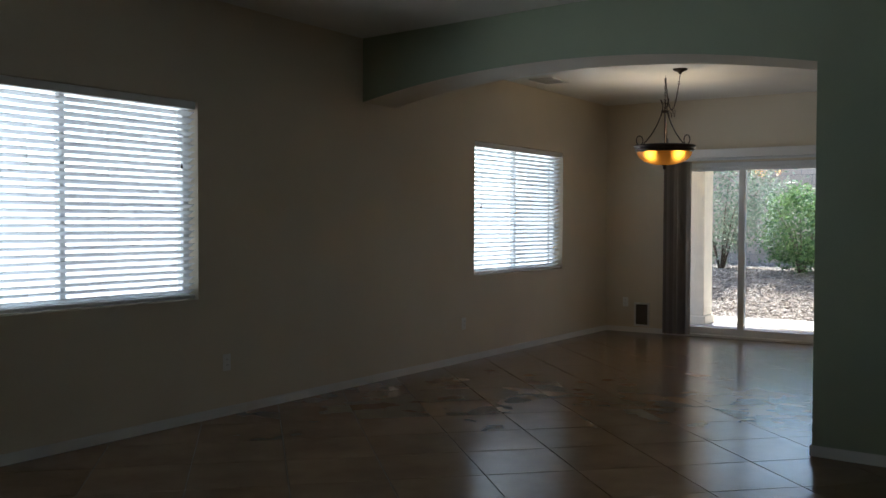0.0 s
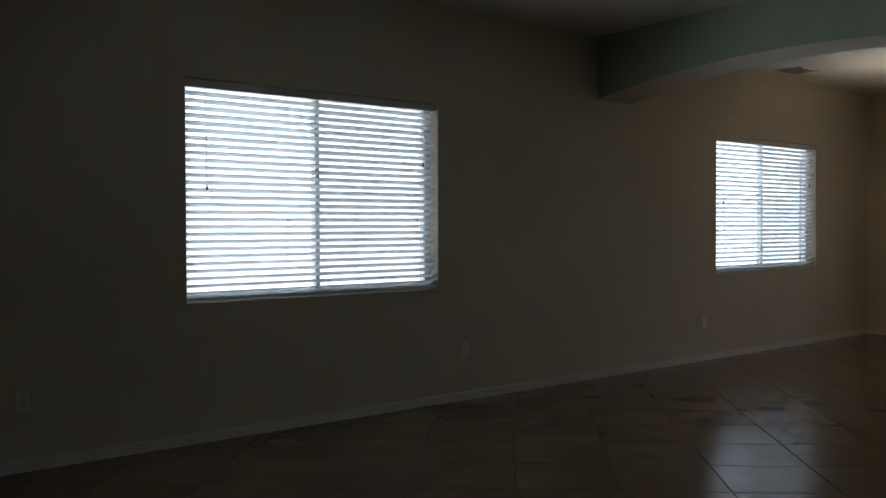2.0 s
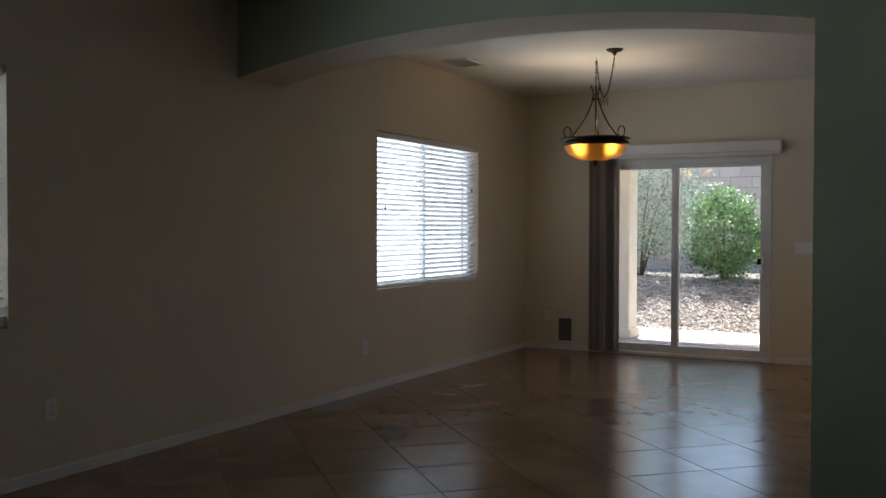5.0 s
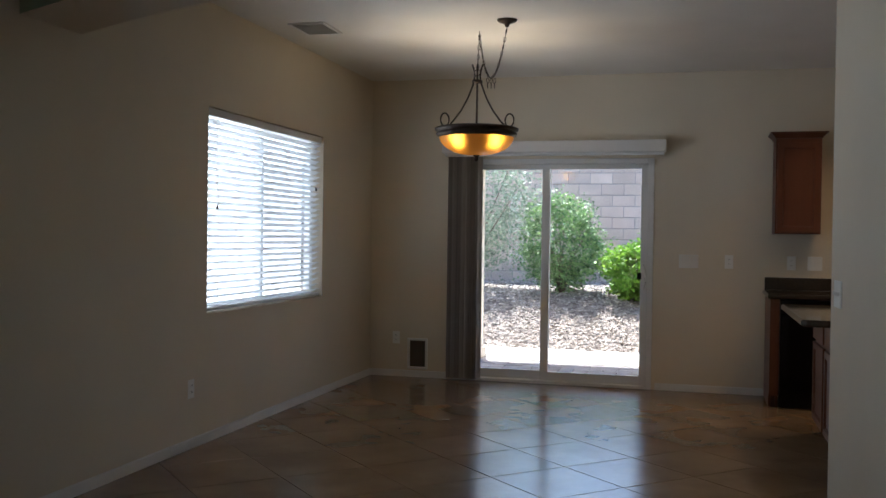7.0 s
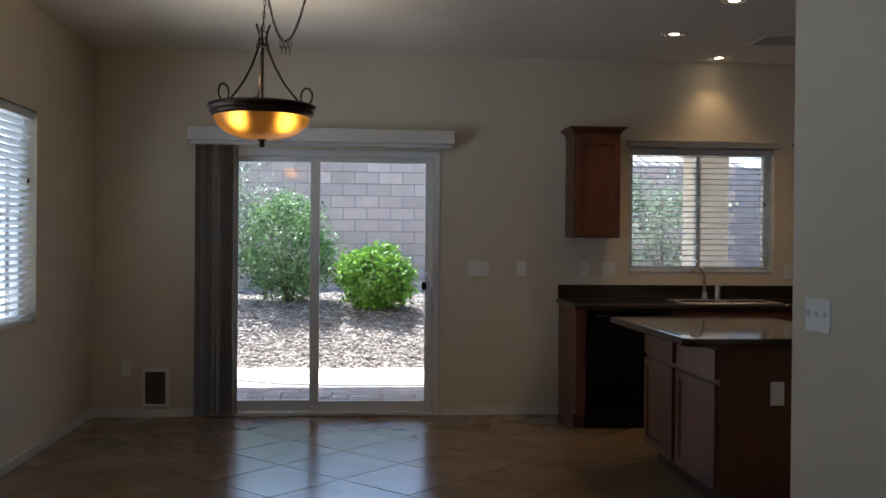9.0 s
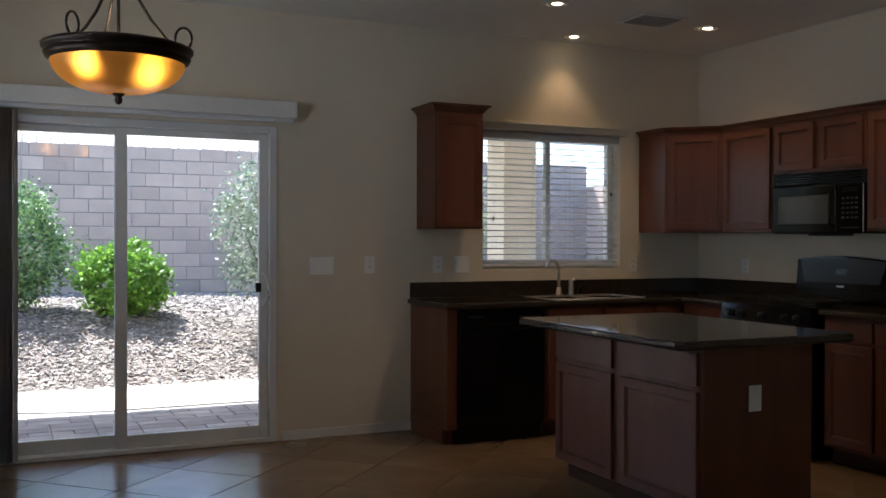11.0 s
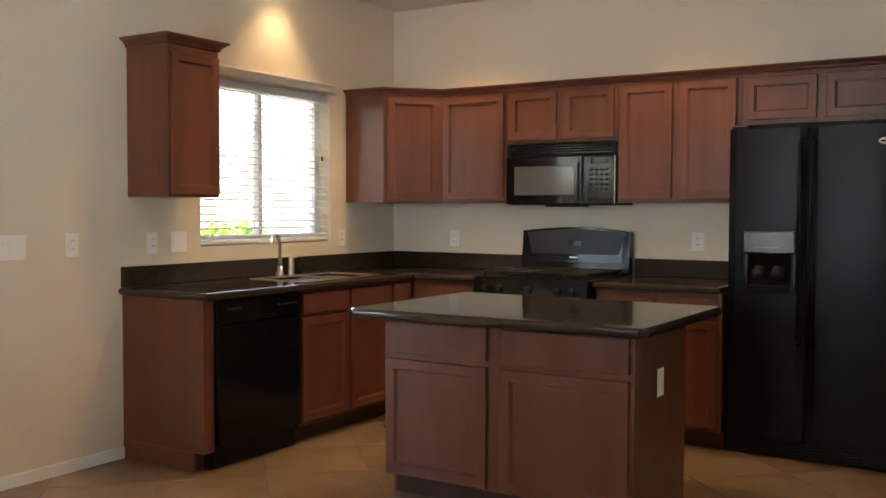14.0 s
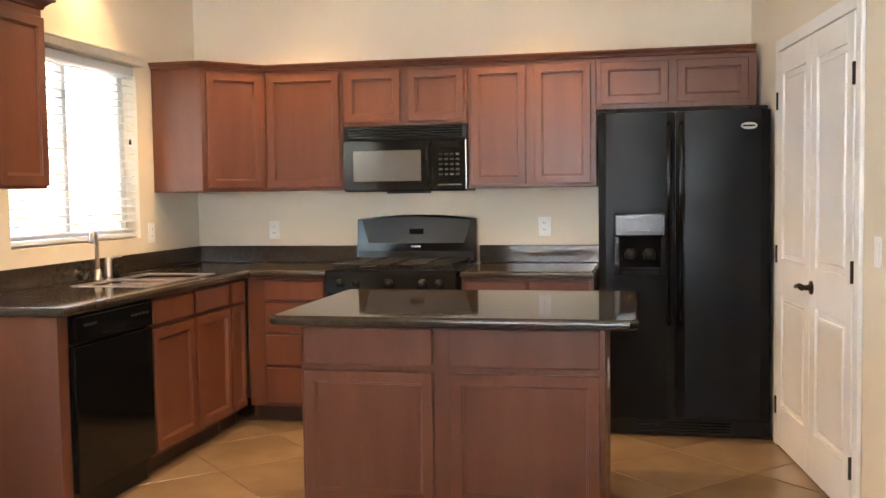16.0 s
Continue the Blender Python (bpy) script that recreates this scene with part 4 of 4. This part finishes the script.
register(-4.745, 7.37, ZC, 0.27, 0.36, "white slatted ceiling vent near the window wall")
register(-0.16, 8.80, ZC, 0.36, 0.30, "white slatted ceiling vent above the kitchen")
for x, y, watts, cone in ((-0.35, 9.47, 2.1, 98), (-0.963, 8.70, 4.6, 112), (0.34, 8.84, 4.6, 112), (-0.91, 7.78, 4.6, 112), (0.30, 7.4, 4.6, 112)):
    c = thing("recessed_light", pose(x, y, ZC), "lit recessed ceiling light with white trim", "ceiling light", "recessed kitchen lights")
    bm = lathe(bmesh.new(), [(0.058, -0.002), (0.060, -0.006), (0.086, -0.009), (0.092, -0.001)], 28)
    part("trim_ring", bm, BULBWHITE, c, "", True)
    part("baffle", lathe(bmesh.new(), [(0.034, -0.003), (0.046, -0.0025), (0.059, -0.002)], 24), BAFFLE, c, "beige stepped baffle", True)
    part("lamp", lathe(bmesh.new(), [(0.0, -0.007), (0.02, -0.006), (0.034, -0.003)], 24), BULB, c, "warm lit lamp", True)
    spot_lamp("recessed_lamp", (x, y, ZC - 0.02), watts, cone, 0.7)

# ---- pendant ----
LX, LY = -3.658, 7.76
pl = thing("pendant_lamp", pose(LX, LY, 0), "dark bronze bowl pendant with glowing amber glass", "pendant lamp")
ZR = 2.082
rim = [(0.268, -0.045), (0.285, -0.035), (0.292, -0.018), (0.281, -0.012), (0.283, -0.004), (0.300, 0.004), (0.302, 0.018), (0.285, 0.026), (0.262, 0.020), (0.262, -0.04), (0.268, -0.045)]
part("rim", lathe(bmesh.new(), rim, 48, (0, 0, ZR)), BRONZE, pl, "", True)
bowl = [(0.268, -0.035)] + [(0.268 * math.cos(a) ** 0.85, -0.035 - 0.135 * math.sin(a)) for a in [math.pi / 2 * k / 12 for k in range(1, 12)]] + [(0.006, -0.17)]
bo = part("bowl", lathe(bmesh.new(), bowl, 48, (0, 0, ZR)), AMBER, pl, "amber glass bowl lit from within", True)
part("finial", lathe(bmesh.new(), [(0, -0.162), (0.026, -0.165), (0.022, -0.178), (0.012, -0.183), (0.017, -0.197), (0.010, -0.212), (0, -0.216)], 18, (0, 0, ZR)), BRONZE, pl, "", True)
part("stem", tube(bmesh.new(), [(0, 0, ZR - 0.16), (0, 0, ZR + 0.40)], 0.007, 8), BRONZE, pl, "", True)
for k in range(3):
    a = radians(224 + 120 * k)
    ca, sa = math.cos(a), math.sin(a)
    prof = [(0.235, 0.02), (0.19, 0.065), (0.13, 0.14), (0.075, 0.235), (0.035, 0.33), (0.022, 0.39), (0.030, 0.44), (0.045, 0.475)]
    part("arm", tube(bmesh.new(), [(r * ca, r * sa, ZR + z) for r, z in prof], 0.0065, 8), BRONZE, pl, "", True)
    loop = [(0.262 + 0.034 * math.cos(t) + 0.0, 0.066 + 0.046 * math.sin(t)) for t in [2 * math.pi * j / 16 for j in range(16)]]
    part("scroll", tube(bmesh.new(), [(r * ca, r * sa, ZR + z) for r, z in loop], 0.0055, 8, True), BRONZE, pl, "", True)
part("collar", lathe(bmesh.new(), [(0.0, 0.345), (0.036, 0.345), (0.038, 0.356), (0.036, 0.366), (0, 0.366)], 20, (0, 0, ZR)), BRONZE, pl, "", True)
part("loop", tube(bmesh.new(), [(0.022 * math.cos(t), 0, ZR + 0.42 + 0.022 * math.sin(t)) for t in [2 * math.pi * j / 14 for j in range(14)]], 0.003, 6, True), BRONZE, pl, "", True)
# chain: up to a hook, swagged over to the canopy
HX, HY = 0.025, -0.06
CXn, CYn = 0.285, -0.37
link = tube(bmesh.new(), [(0.0085 * math.cos(t), 0, 0.020 * math.sin(t)) for t in [2 * math.pi * j / 10 for j in range(10)]], 0.0022, 5, True)
lk = to_mesh("chain_link", link, BRONZE, True)
path = []
z0c, z1c = ZR + 0.445, ZC - 0.03
nl = int((z1c - z0c) / 0.034) + 1
for i in range(nl + 1):
    path.append(Vector((HX * i / nl, HY * i / nl, z0c + (z1c - z0c) * i / nl)))
p0, p1 = Vector((HX, HY, ZC - 0.03)), Vector((CXn, CYn, ZC - 0.05))
sag = []
for i in range(1, 40):
    u = i / 39
    q = p0.lerp(p1, u)
    q.z -= 0.33 * 4 * u * (1 - u) * (1 - 0.25 * (u - 0.35))
    sag.append(q)
dense = path + sag
last = dense[0]
flip = 0
acc = [dense[0]]
for q in dense[1:]:
    if (q - acc[-1]).length > 0.031:
        acc.append(q)
for a, b in zip(acc, acc[1:]):
    d = (b - a)
    rot = d.to_track_quat("Z", "Y").to_matrix().to_4x4()
    shared("chain_link", lk, pl, Matrix.Translation((a + b) / 2) @ rot @ pose(0, 0, 0, 0, 0, 90 * (flip % 2)))
    flip += 1
low_pt = min(acc, key=lambda q: q.z if q.x > HX + 0.05 else 99)
for k in range(3):
    for e in range(2):
        shared("chain_link", lk, pl, Matrix.Translation(low_pt + Vector((0.022 * (k - 1), 0.012 * (k - 1), -0.02 - 0.032 * e))) @ pose(0, 0, 0, 0, 12 * (k - 1), 90 * e))
part("cord", tube(bmesh.new(), [tuple(q) for q in [Vector((0, 0, ZR + 0.40))] + acc], 0.0025, 6), BRONZE, pl)
part("hook", tube(bmesh.new(), [(HX, HY, ZC), (HX, HY, ZC - 0.02), (HX + 0.012, HY, ZC - 0.034), (HX, HY, ZC - 0.042), (HX - 0.01, HY, ZC - 0.03)], 0.003, 6), BRONZE, pl)
part("canopy", lathe(bmesh.new(), [(0, -0.05), (0.012, -0.048), (0.02, -0.03), (0.058, -0.016), (0.068, -0.006), (0.068, 0.0)], 28, (CXn, CYn, ZC)), BRONZE, pl, "", True)
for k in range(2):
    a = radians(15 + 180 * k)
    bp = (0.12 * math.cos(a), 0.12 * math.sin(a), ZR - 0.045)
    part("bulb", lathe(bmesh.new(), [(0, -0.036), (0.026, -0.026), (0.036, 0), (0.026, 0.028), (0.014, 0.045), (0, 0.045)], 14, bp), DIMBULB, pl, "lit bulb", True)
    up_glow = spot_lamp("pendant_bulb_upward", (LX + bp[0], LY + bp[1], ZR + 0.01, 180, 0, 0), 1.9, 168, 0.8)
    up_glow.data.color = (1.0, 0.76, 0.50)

# ---- pantry doors ----
pv = Vector((PANTRY[0] - PIER2[0], PANTRY[1] - PIER2[1])).normalized()
pa = math.degrees(math.atan2(pv.y, pv.x))
# local x from the pier corner towards the range wall, the kitchen towards local +y
PM = pose(PIER2[0], PIER2[1], 0, 0, 0, pa)
d0, d1 = 0.345, 1.50
pdoor = thing("door_2", PM, "white two-panel double pantry doors, closed", "door")
pdoor["kind"] = "structure"
bm = bmesh.new()
for a, b, c, e in ((d0 - 0.07, 0, d0 - 0.008, 2.105), (d1 + 0.008, 0, d1 + 0.07, 2.105), (d0 - 0.008, 2.042, d1 + 0.008, 2.105)):
    box(bm, a, 0.001, b, c, 0.02, e, 0.005, 2)
part("casing", bm, WHITE, pdoor)
mid = (d0 + d1) / 2
for a, b in ((d0, mid - 0.002), (mid + 0.002, d1)):
    bm = made_box(a, 0.001, 0.012, b, 0.008, 2.035)
    for x0, z0, x1, z1 in ((a, 0.012, a + 0.085, 2.035), (b - 0.085, 0.012, b, 2.035), (a + 0.085, 0.012, b - 0.085, 0.225), (a + 0.085, 0.80, b - 0.085, 0.985), (a + 0.085, 1.92, b - 0.085, 2.035)):
        box(bm, x0, 0.007, z0, x1, 0.022, z1, 0.004, 2)
    for z0, z1 in ((0.225, 0.80), (0.985, 1.92)):
        box(bm, a + 0.113, 0.006, z0 + 0.028, b - 0.113, 0.019, z1 - 0.028, 0.010, 2)
    lf = part("door_leaf", bm, WHITE, pdoor)
    hx = a + 0.004 if a == d0 else b - 0.004
    for z in (0.17, 0.96, 1.745):
        part("hinge", lathe(bmesh.new(), [(0, 0), (0.007, 0), (0.007, 0.09), (0, 0.09)], 10, (hx + (-0.009 if a == d0 else 0.009), 0.024, z)), BRONZE, lf, "dark bronze hinge", True)
bm = lathe(bmesh.new(), [(0, 0), (0.032, 0), (0.03, 0.008), (0.014, 0.012), (0.011, 0.045), (0, 0.045)], 20)
hl = part("door_handle", bm, BRONZE, pdoor, "dark bronze lever handle", True)
hl.matrix_basis = pose(mid - 0.035, 0.022, 0.89, -90, 0, 0)
bm = tube(bmesh.new(), [(mid - 0.035, 0.064, 0.89), (mid - 0.005, 0.070, 0.897), (mid + 0.04, 0.070, 0.889), (mid + 0.075, 0.064, 0.884), (mid + 0.085, 0.055, 0.886)], [0.016, 0.012, 0.009, 0.009, 0.011], 8)
part("lever", bm, BRONZE, pdoor, "", True)
wall_plate(PM @ pose(0.115, 0, 1.10, 0, 0, 180), 0.072, 0.118, ["rocker"], "ivory switch beside the pantry doors", "switch")

# ---- garden ----
G0 = -0.06
structure("ground", made_box(-300, YF + T, G0 - 0.35, 300, 300, G0 - 0.25), DESERT, "pale desert ground", "ground")
bmx = made_box(-300, -300, G0 - 0.35, XL - T, YF + T, G0 - 0.25)
structure("ground", bmx, DESERT, "pale desert ground", "ground")
structure("patio_base", made_box(XL - 2.5, YF + T, G0 - 0.2, 4.5, 11.62, G0 - 0.012), MORTAR, "patio of grey pavers", "patio")
bm = bmesh.new()
prism(bm, [(XL - 2.5, 13.1), (XL - 2.5, 12.4), (-5.2, 12.25), (-4.4, 12.05), (-3.9, 11.75), (-3.4, 11.622), (4.5, 11.622), (4.5, 12.75), (-1.5, 12.85), (-3.2, 13.0)], G0 - 0.2, G0)
structure("walkway", bm, CONCRETE, "pale sunlit concrete walkway", "path")
bm = bmesh.new()
prism(bm, [(XL - 2.5, 11.62), (-3.4, 11.62), (-3.9, 11.745), (-4.4, 12.045), (-5.2, 12.245), (XL - 2.5, 12.395)], G0 - 0.2, G0 - 0.012)
structure("patio_edge", bm, PAVER, "grey paver edge of the patio", "patio")


def berm(x, y):
    """Height of the mulch bed."""
    u = max(0.0, min(1.0, (y - 12.55) / 2.6))
    h = G0 - 0.03 + 0.60 * u * u * (3 - 2 * u)
    return h + 0.05 * noise.noise(Vector((x * 0.7, y * 0.7, 0))) * u + 0.012 * noise.noise(Vector((x * 5, y * 5, 3)))


bm = bmesh.new()
nx, ny = 110, 64
gv = [[bm.verts.new((-9 + 14.5 * i / nx, 12.4 + 6.2 * j / ny, berm(-9 + 14.5 * i / nx, 12.4 + 6.2 * j / ny))) for i in range(nx + 1)] for j in range(ny + 1)]
for j in range(ny):
    for i in range(nx):
        bm.faces.new((gv[j][i], gv[j][i + 1], gv[j + 1][i + 1], gv[j + 1][i]))
structure("mulch_bed", bm, SOIL, "sloping garden bed covered in bark mulch", "garden bed")

rng = random.Random(3)
verts, faces = [], []
for i in range(26000):
    x, y = rng.uniform(-7.5, 3.5), 12.75 + 5.2 * rng.random() ** 1.4
    z = berm(x, y) + 0.006
    l, w, h = rng.uniform(0.014, 0.036), rng.uniform(0.006, 0.015), rng.uniform(0.003, 0.009)
    e = Euler((rng.uniform(-0.5, 0.5), rng.uniform(-0.5, 0.5), rng.uniform(0, 6.3))).to_matrix()
    k = len(verts)
    for sx, sy, sz in ((-1, -1, 0), (1, -0.8, 0), (0.8, 1, 0), (-1, 0.9, 0), (-0.7, -0.7, 1), (0.8, -0.6, 1), (0.6, 0.8, 1), (-0.8, 0.6, 1)):
        p = e @ Vector((sx * l, sy * w, sz * h))
        verts.append((x + p.x, y + p.y, z + p.z))
    faces += [(k, k + 1, k + 5, k + 4), (k + 1, k + 2, k + 6, k + 5), (k + 2, k + 3, k + 7, k + 6), (k + 3, k, k + 4, k + 7), (k + 4, k + 5, k + 6, k + 7)]
me = bpy.data.meshes.new("mulch")
me.from_pydata(verts, [], faces)
CHIPM = material("mulch_chips", (0.2, 0.15, 0.12), 0.9, vary=0.2, bump=0.0)
cn = CHIPM.node_tree
geo = cn.nodes.new("ShaderNodeNewGeometry")
rp = cn.nodes.new("ShaderNodeValToRGB")
rp.color_ramp.elements[0].color, rp.color_ramp.elements[1].color = (0.15, 0.118, 0.10, 1), (0.68, 0.61, 0.54, 1)
cn.links.new(geo.outputs["Random Per Island"], rp.inputs["Fac"])
cn.links.new(rp.outputs["Color"], cn.nodes["Principled BSDF"].inputs["Base Color"])
me.materials.append(CHIPM)
tagged(new("mulch", me), "loose brown and grey bark mulch chips", "mulch", kind="stuff")


def shrub(name, x, y, rx, ry, height, count, size, mat, label, seed, stems=7, base=0.1, droop=0.0):
    """Stems from one root and a crown of single leaves clustered on twigs, with gaps and an uneven outline."""
    rng = random.Random(seed)
    g = berm(x, y) - 0.02
    s = thing(name, pose(x, y, g), label, "shrub")
    bm = bmesh.new()
    tips = []
    for i in range(stems):
        a = 2 * math.pi * (i + rng.random()) / stems
        r = rng.uniform(0.35, 0.95)
        end = Vector((rx * r * math.cos(a), ry * r * math.sin(a), height * rng.uniform(0.55, 0.9)))
        mid_p = Vector((end.x * 0.35, end.y * 0.35, end.z * 0.5))
        tube(bm, [(0.03 * math.cos(a), 0.03 * math.sin(a), 0), mid_p, end], [0.02, 0.012, 0.004], 6)
        tips += [mid_p.lerp(end, u) for u in (0.2, 0.5, 0.8, 1.0)]
    part("stems", bm, BARK, s, "", True)
    verts, faces = [], []
    centres = []
    ncl = max(30, count // 34)
    for i in range(ncl):
        while True:
            p = Vector((rng.uniform(-1, 1), rng.uniform(-1, 1), rng.uniform(-1, 1)))
            if 0.25 < p.length < 1:
                break
        p = p.normalized() * (p.length ** 0.5)
        k = 1 + 0.28 * noise.noise(p * 2.1 + Vector((seed, 0, 0)))
        c = Vector((p.x * rx * k, p.y * ry * k, base + (height - base) * (0.5 + 0.5 * p.z * k)))
        centres.append(c)
    for i in range(count):
        c = rng.choice(centres)
        q = c + Vector((rng.gauss(0, rx * 0.11), rng.gauss(0, ry * 0.11), rng.gauss(0, height * 0.055) - droop * rng.random()))
        if q.z < 0.02:
            continue
        e = Euler((rng.uniform(-1.1, 1.1), rng.uniform(-1.1, 1.1), rng.uniform(0, 6.3))).to_matrix()
        l = size * rng.uniform(0.6, 1.3)
        w = l * 0.42
        k = len(verts)
        for sx, sy, sz in ((0, 0, 0), (0.45 * l, w, 0.06 * l), (l, 0, -0.08 * l), (0.45 * l, -w, 0.06 * l)):
            v = e @ Vector((sx, sy, sz)) + q
            verts.append(tuple(v))
        faces += [(k, k + 1, k + 2), (k, k + 2, k + 3)]
    me = bpy.data.meshes.new("crown")
    me.from_pydata(verts, [], faces)
    me.materials.append(mat)
    cr = new("crown", me)
    cr.parent = s
    return s


shrub("shrub", -2.90, 14.75, 0.47, 0.46, 0.80, 6500, 0.055, LEAF_LIME, "round lime-green leafy shrub on the mulch bed", 1, 8, 0.06)
shrub("shrub", -4.06, 15.2, 0.60, 0.58, 1.48, 9000, 0.046, LEAF_DARK, "tall dark green shrub with arching branches", 2, 9, 0.12, 0.12)
shrub("shrub", -5.62, 15.9, 1.15, 0.9, 2.45, 11000, 0.05, LEAF_GREY, "loose grey-green shrub by the block wall", 3, 8, 0.35, 0.05)
shrub("shrub", -1.37, 13.95, 0.62, 0.6, 1.9, 6000, 0.048, LEAF_GREY, "airy grey-green shrub with many thin stems", 4, 12, 0.5)
shrub("shrub", 0.9, 14.6, 0.75, 0.7, 1.8, 4200, 0.055, LEAF_GREY, "leafy grey-green shrub outside the kitchen window", 5, 9, 0.3)
shrub("shrub", 3.3, 13.75, 0.6, 0.55, 1.0, 3600, 0.06, LEAF_LIME, "low bright green shrub outside the kitchen window", 6, 8, 0.06)

# block wall
WY, WZ1 = 18.35, 2.70
bw = structure("block_wall", made_box(-11, WY + 0.012, 0.0, 5.6, WY + 0.2, WZ1 - 0.02), MORTAR, "grey-pink concrete block garden wall", "wall")
bw2 = structure("block_wall_side", made_box(-11.2, -6, -0.4, -11.0, WY + 0.2, 1.9), BLOCK, "grey-pink block side wall", "wall")
structure("block_wall_side", made_box(5.6, 8, -0.4, 5.8, WY + 0.2, 2.3), BLOCK, "grey-pink block side wall", "wall")
bl = to_mesh("block", made_box(0.006, 0, 0.006, 0.394, 0.05, 0.194, 0.004), BLOCK)
rng = random.Random(8)
row = 0
z = 0.30
while z < WZ1 - 0.05:
    x = -7.2 - (0.2 if row % 2 else 0)
    while x < 3.2:
        shared("block", bl, bw, pose(x, WY + rng.uniform(-0.003, 0.003), z))
        x += 0.4
    z += 0.2
    row += 1
# neighbour's roof beyond the wall
nb = thing("neighbour_house", pose(-2, 27, 0), "neighbouring house with brown roof behind the wall", "house")
part("wall", made_box(-9, 0, 0, 9, 6, 3.0), STUCCO, nb)
bm = bmesh.new()
prism(bm, [(-0.62, 3.14), (3, 4.3), (6.62, 3.14), (6.62, 3.18), (3, 4.36), (-0.62, 3.18)], -9.5, 9.5)
for v in bm.verts:
    v.co = Vector((v.co.z, v.co.x, v.co.y))
rf = part("roof", bm, material("pale_roof_tile", (0.55, 0.50, 0.45), 0.9, vary=0.2, scale=3, fine=20), nb, "pale tiled roof")
part("fascia", made_box(-9.5, -0.64, 2.93, 9.5, -0.6, 3.14), ROOFTILE, rf, "dark brown fascia board")
rt_me = to_mesh("roof_tile", tube(bmesh.new(), [(0, -0.62, 3.2), (0, 3.0, 4.38)], 0.07, 6), material("pale_roof_roll", (0.52, 0.46, 0.41), 0.9, vary=0.15), True)
for i in range(62):
    shared("roof_tile", rt_me, rf, pose(-9.3 + 0.3 * i, 0, 0))

# patio cover with posts
structure("patio_roof", made_box(XL - 1.2, YF + T, 2.62, 1.4, 13.05, 2.78), STUCCO, "stucco patio cover", "roof")
structure("house_roof", made_box(XL - 0.7, YB - 1, 3.02, XR + 1.5, YF + T + 0.2, 3.3), ROOFTILE, "brown tiled house roof", "roof")
for x0, x1 in ((-4.88, -4.52), (0.24, 0.60)):
    pt = thing("patio_column", pose((x0 + x1) / 2, 11.8, G0 - 0.012), "cream stucco patio column", "column", "patio columns")
    part("shaft", made_box(-0.18, -0.18, 0.0, 0.18, 0.18, 2.69, 0.012, 2), STUCCO, pt)
    part("plinth", made_box(-0.21, -0.21, 0.0, 0.21, 0.21, 0.12, 0.012, 2), STUCCO, pt)
# pavers
pv1 = to_mesh("paver", made_box(0.004, 0.004, -0.03, 0.296, 0.146, 0.0, 0.006), PAVER)
pv2 = to_mesh("paver", made_box(0.004, 0.004, -0.03, 0.146, 0.146, 0.0, 0.006), PAVER)
patio = bpy.data.objects["patio_base"]
rng = random.Random(21)
row = 0
y = YF + T + 0.02
while y < 11.46:
    x = -5.0
    while x < -1.2:
        if rng.random() < 0.6:
            shared("paver", pv1, patio, pose(x, y, G0 + rng.uniform(-0.002, 0.002)))
            x += 0.3
        else:
            shared("paver", pv2, patio, pose(x, y, G0 + rng.uniform(-0.002, 0.002)))
            x += 0.15
    y += 0.15
    row += 1

# ---- floor tiles ----
floor = bpy.data.objects["floor"]
SIDE = 0.513
HD = SIDE / math.sqrt(2)
TX, TY = -3.2, 7.70
rooms = [(XL, YB, XR, 4.48), (XL, 4.48, PIER0[0] + 0.05, 5.7), (XL, 5.7, XK, YF)]


def clip(poly, rect):
    x0, y0, x1, y1 = rect
    for ax, lim, sgn in ((0, x0, 1), (0, x1, -1), (1, y0, 1), (1, y1, -1)):
        out = []
        for i in range(len(poly)):
            a, b = poly[i - 1], poly[i]
            ia, ib = (a[ax] - lim) * sgn >= 0, (b[ax] - lim) * sgn >= 0
            if ia != ib:
                u = (lim - a[ax]) / (b[ax] - a[ax])
                out.append((a[0] + u * (b[0] - a[0]), a[1] + u * (b[1] - a[1])))
            if ib:
                out.append(b)
        poly = out
        if len(poly) < 3:
            return []
    return poly


bm = prism(bmesh.new(), [(HD - 0.004, 0), (0, HD - 0.004), (-HD + 0.004, 0), (0, -HD + 0.004)], -0.006, 0.0)
es = [e for e in bm.edges if all(v.co.z > -0.001 for v in e.verts)]
bmesh.ops.bevel(bm, geom=es, offset=0.0015, segments=1, affect="EDGES")
whole = to_mesh("floor_tile", bm, TILE)
rng = random.Random(4)
rest = bmesh.new()
span = HD * 2
for room in rooms:
    i0, i1 = int((room[0] - TX) / HD) - 2, int((room[2] - TX) / HD) + 2
    j0, j1 = int((room[1] - TY) / HD) - 2, int((room[3] - TY) / HD) + 2
    for i in range(i0, i1 + 1):
        for j in range(j0, j1 + 1):
            if (i + j) % 2 == 0:
                continue
            cx, cy = TX + i * HD, TY + j * HD
            poly = clip([(cx + HD - 0.004, cy), (cx, cy + HD - 0.004), (cx - HD + 0.004, cy), (cx, cy - HD + 0.004)], room)
            if not poly:
                continue
            area = abs(sum(poly[k - 1][0] * poly[k][1] - poly[k][0] * poly[k - 1][1] for k in range(len(poly)))) / 2
            if area > 0.24 and -1.5 < cy and cx < 1.0:
                shared("floor_tile", whole, floor, pose(cx, cy, 0, 0, 0, rng.choice((0, 90, 180, 270))))
            elif area > 1e-4:
                lo = [rest.verts.new((x, y, -0.006)) for x, y in poly]
                hi = [rest.verts.new((x, y, 0.0)) for x, y in poly]
                rest.faces.new(hi)
                for k in range(len(poly)):
                    rest.faces.new((lo[k - 1], lo[k], hi[k], hi[k - 1]))
rt = part("edge_tiles", rest, TILE, floor, "cut tan tiles along the walls")
rt["kind"] = "stuff"
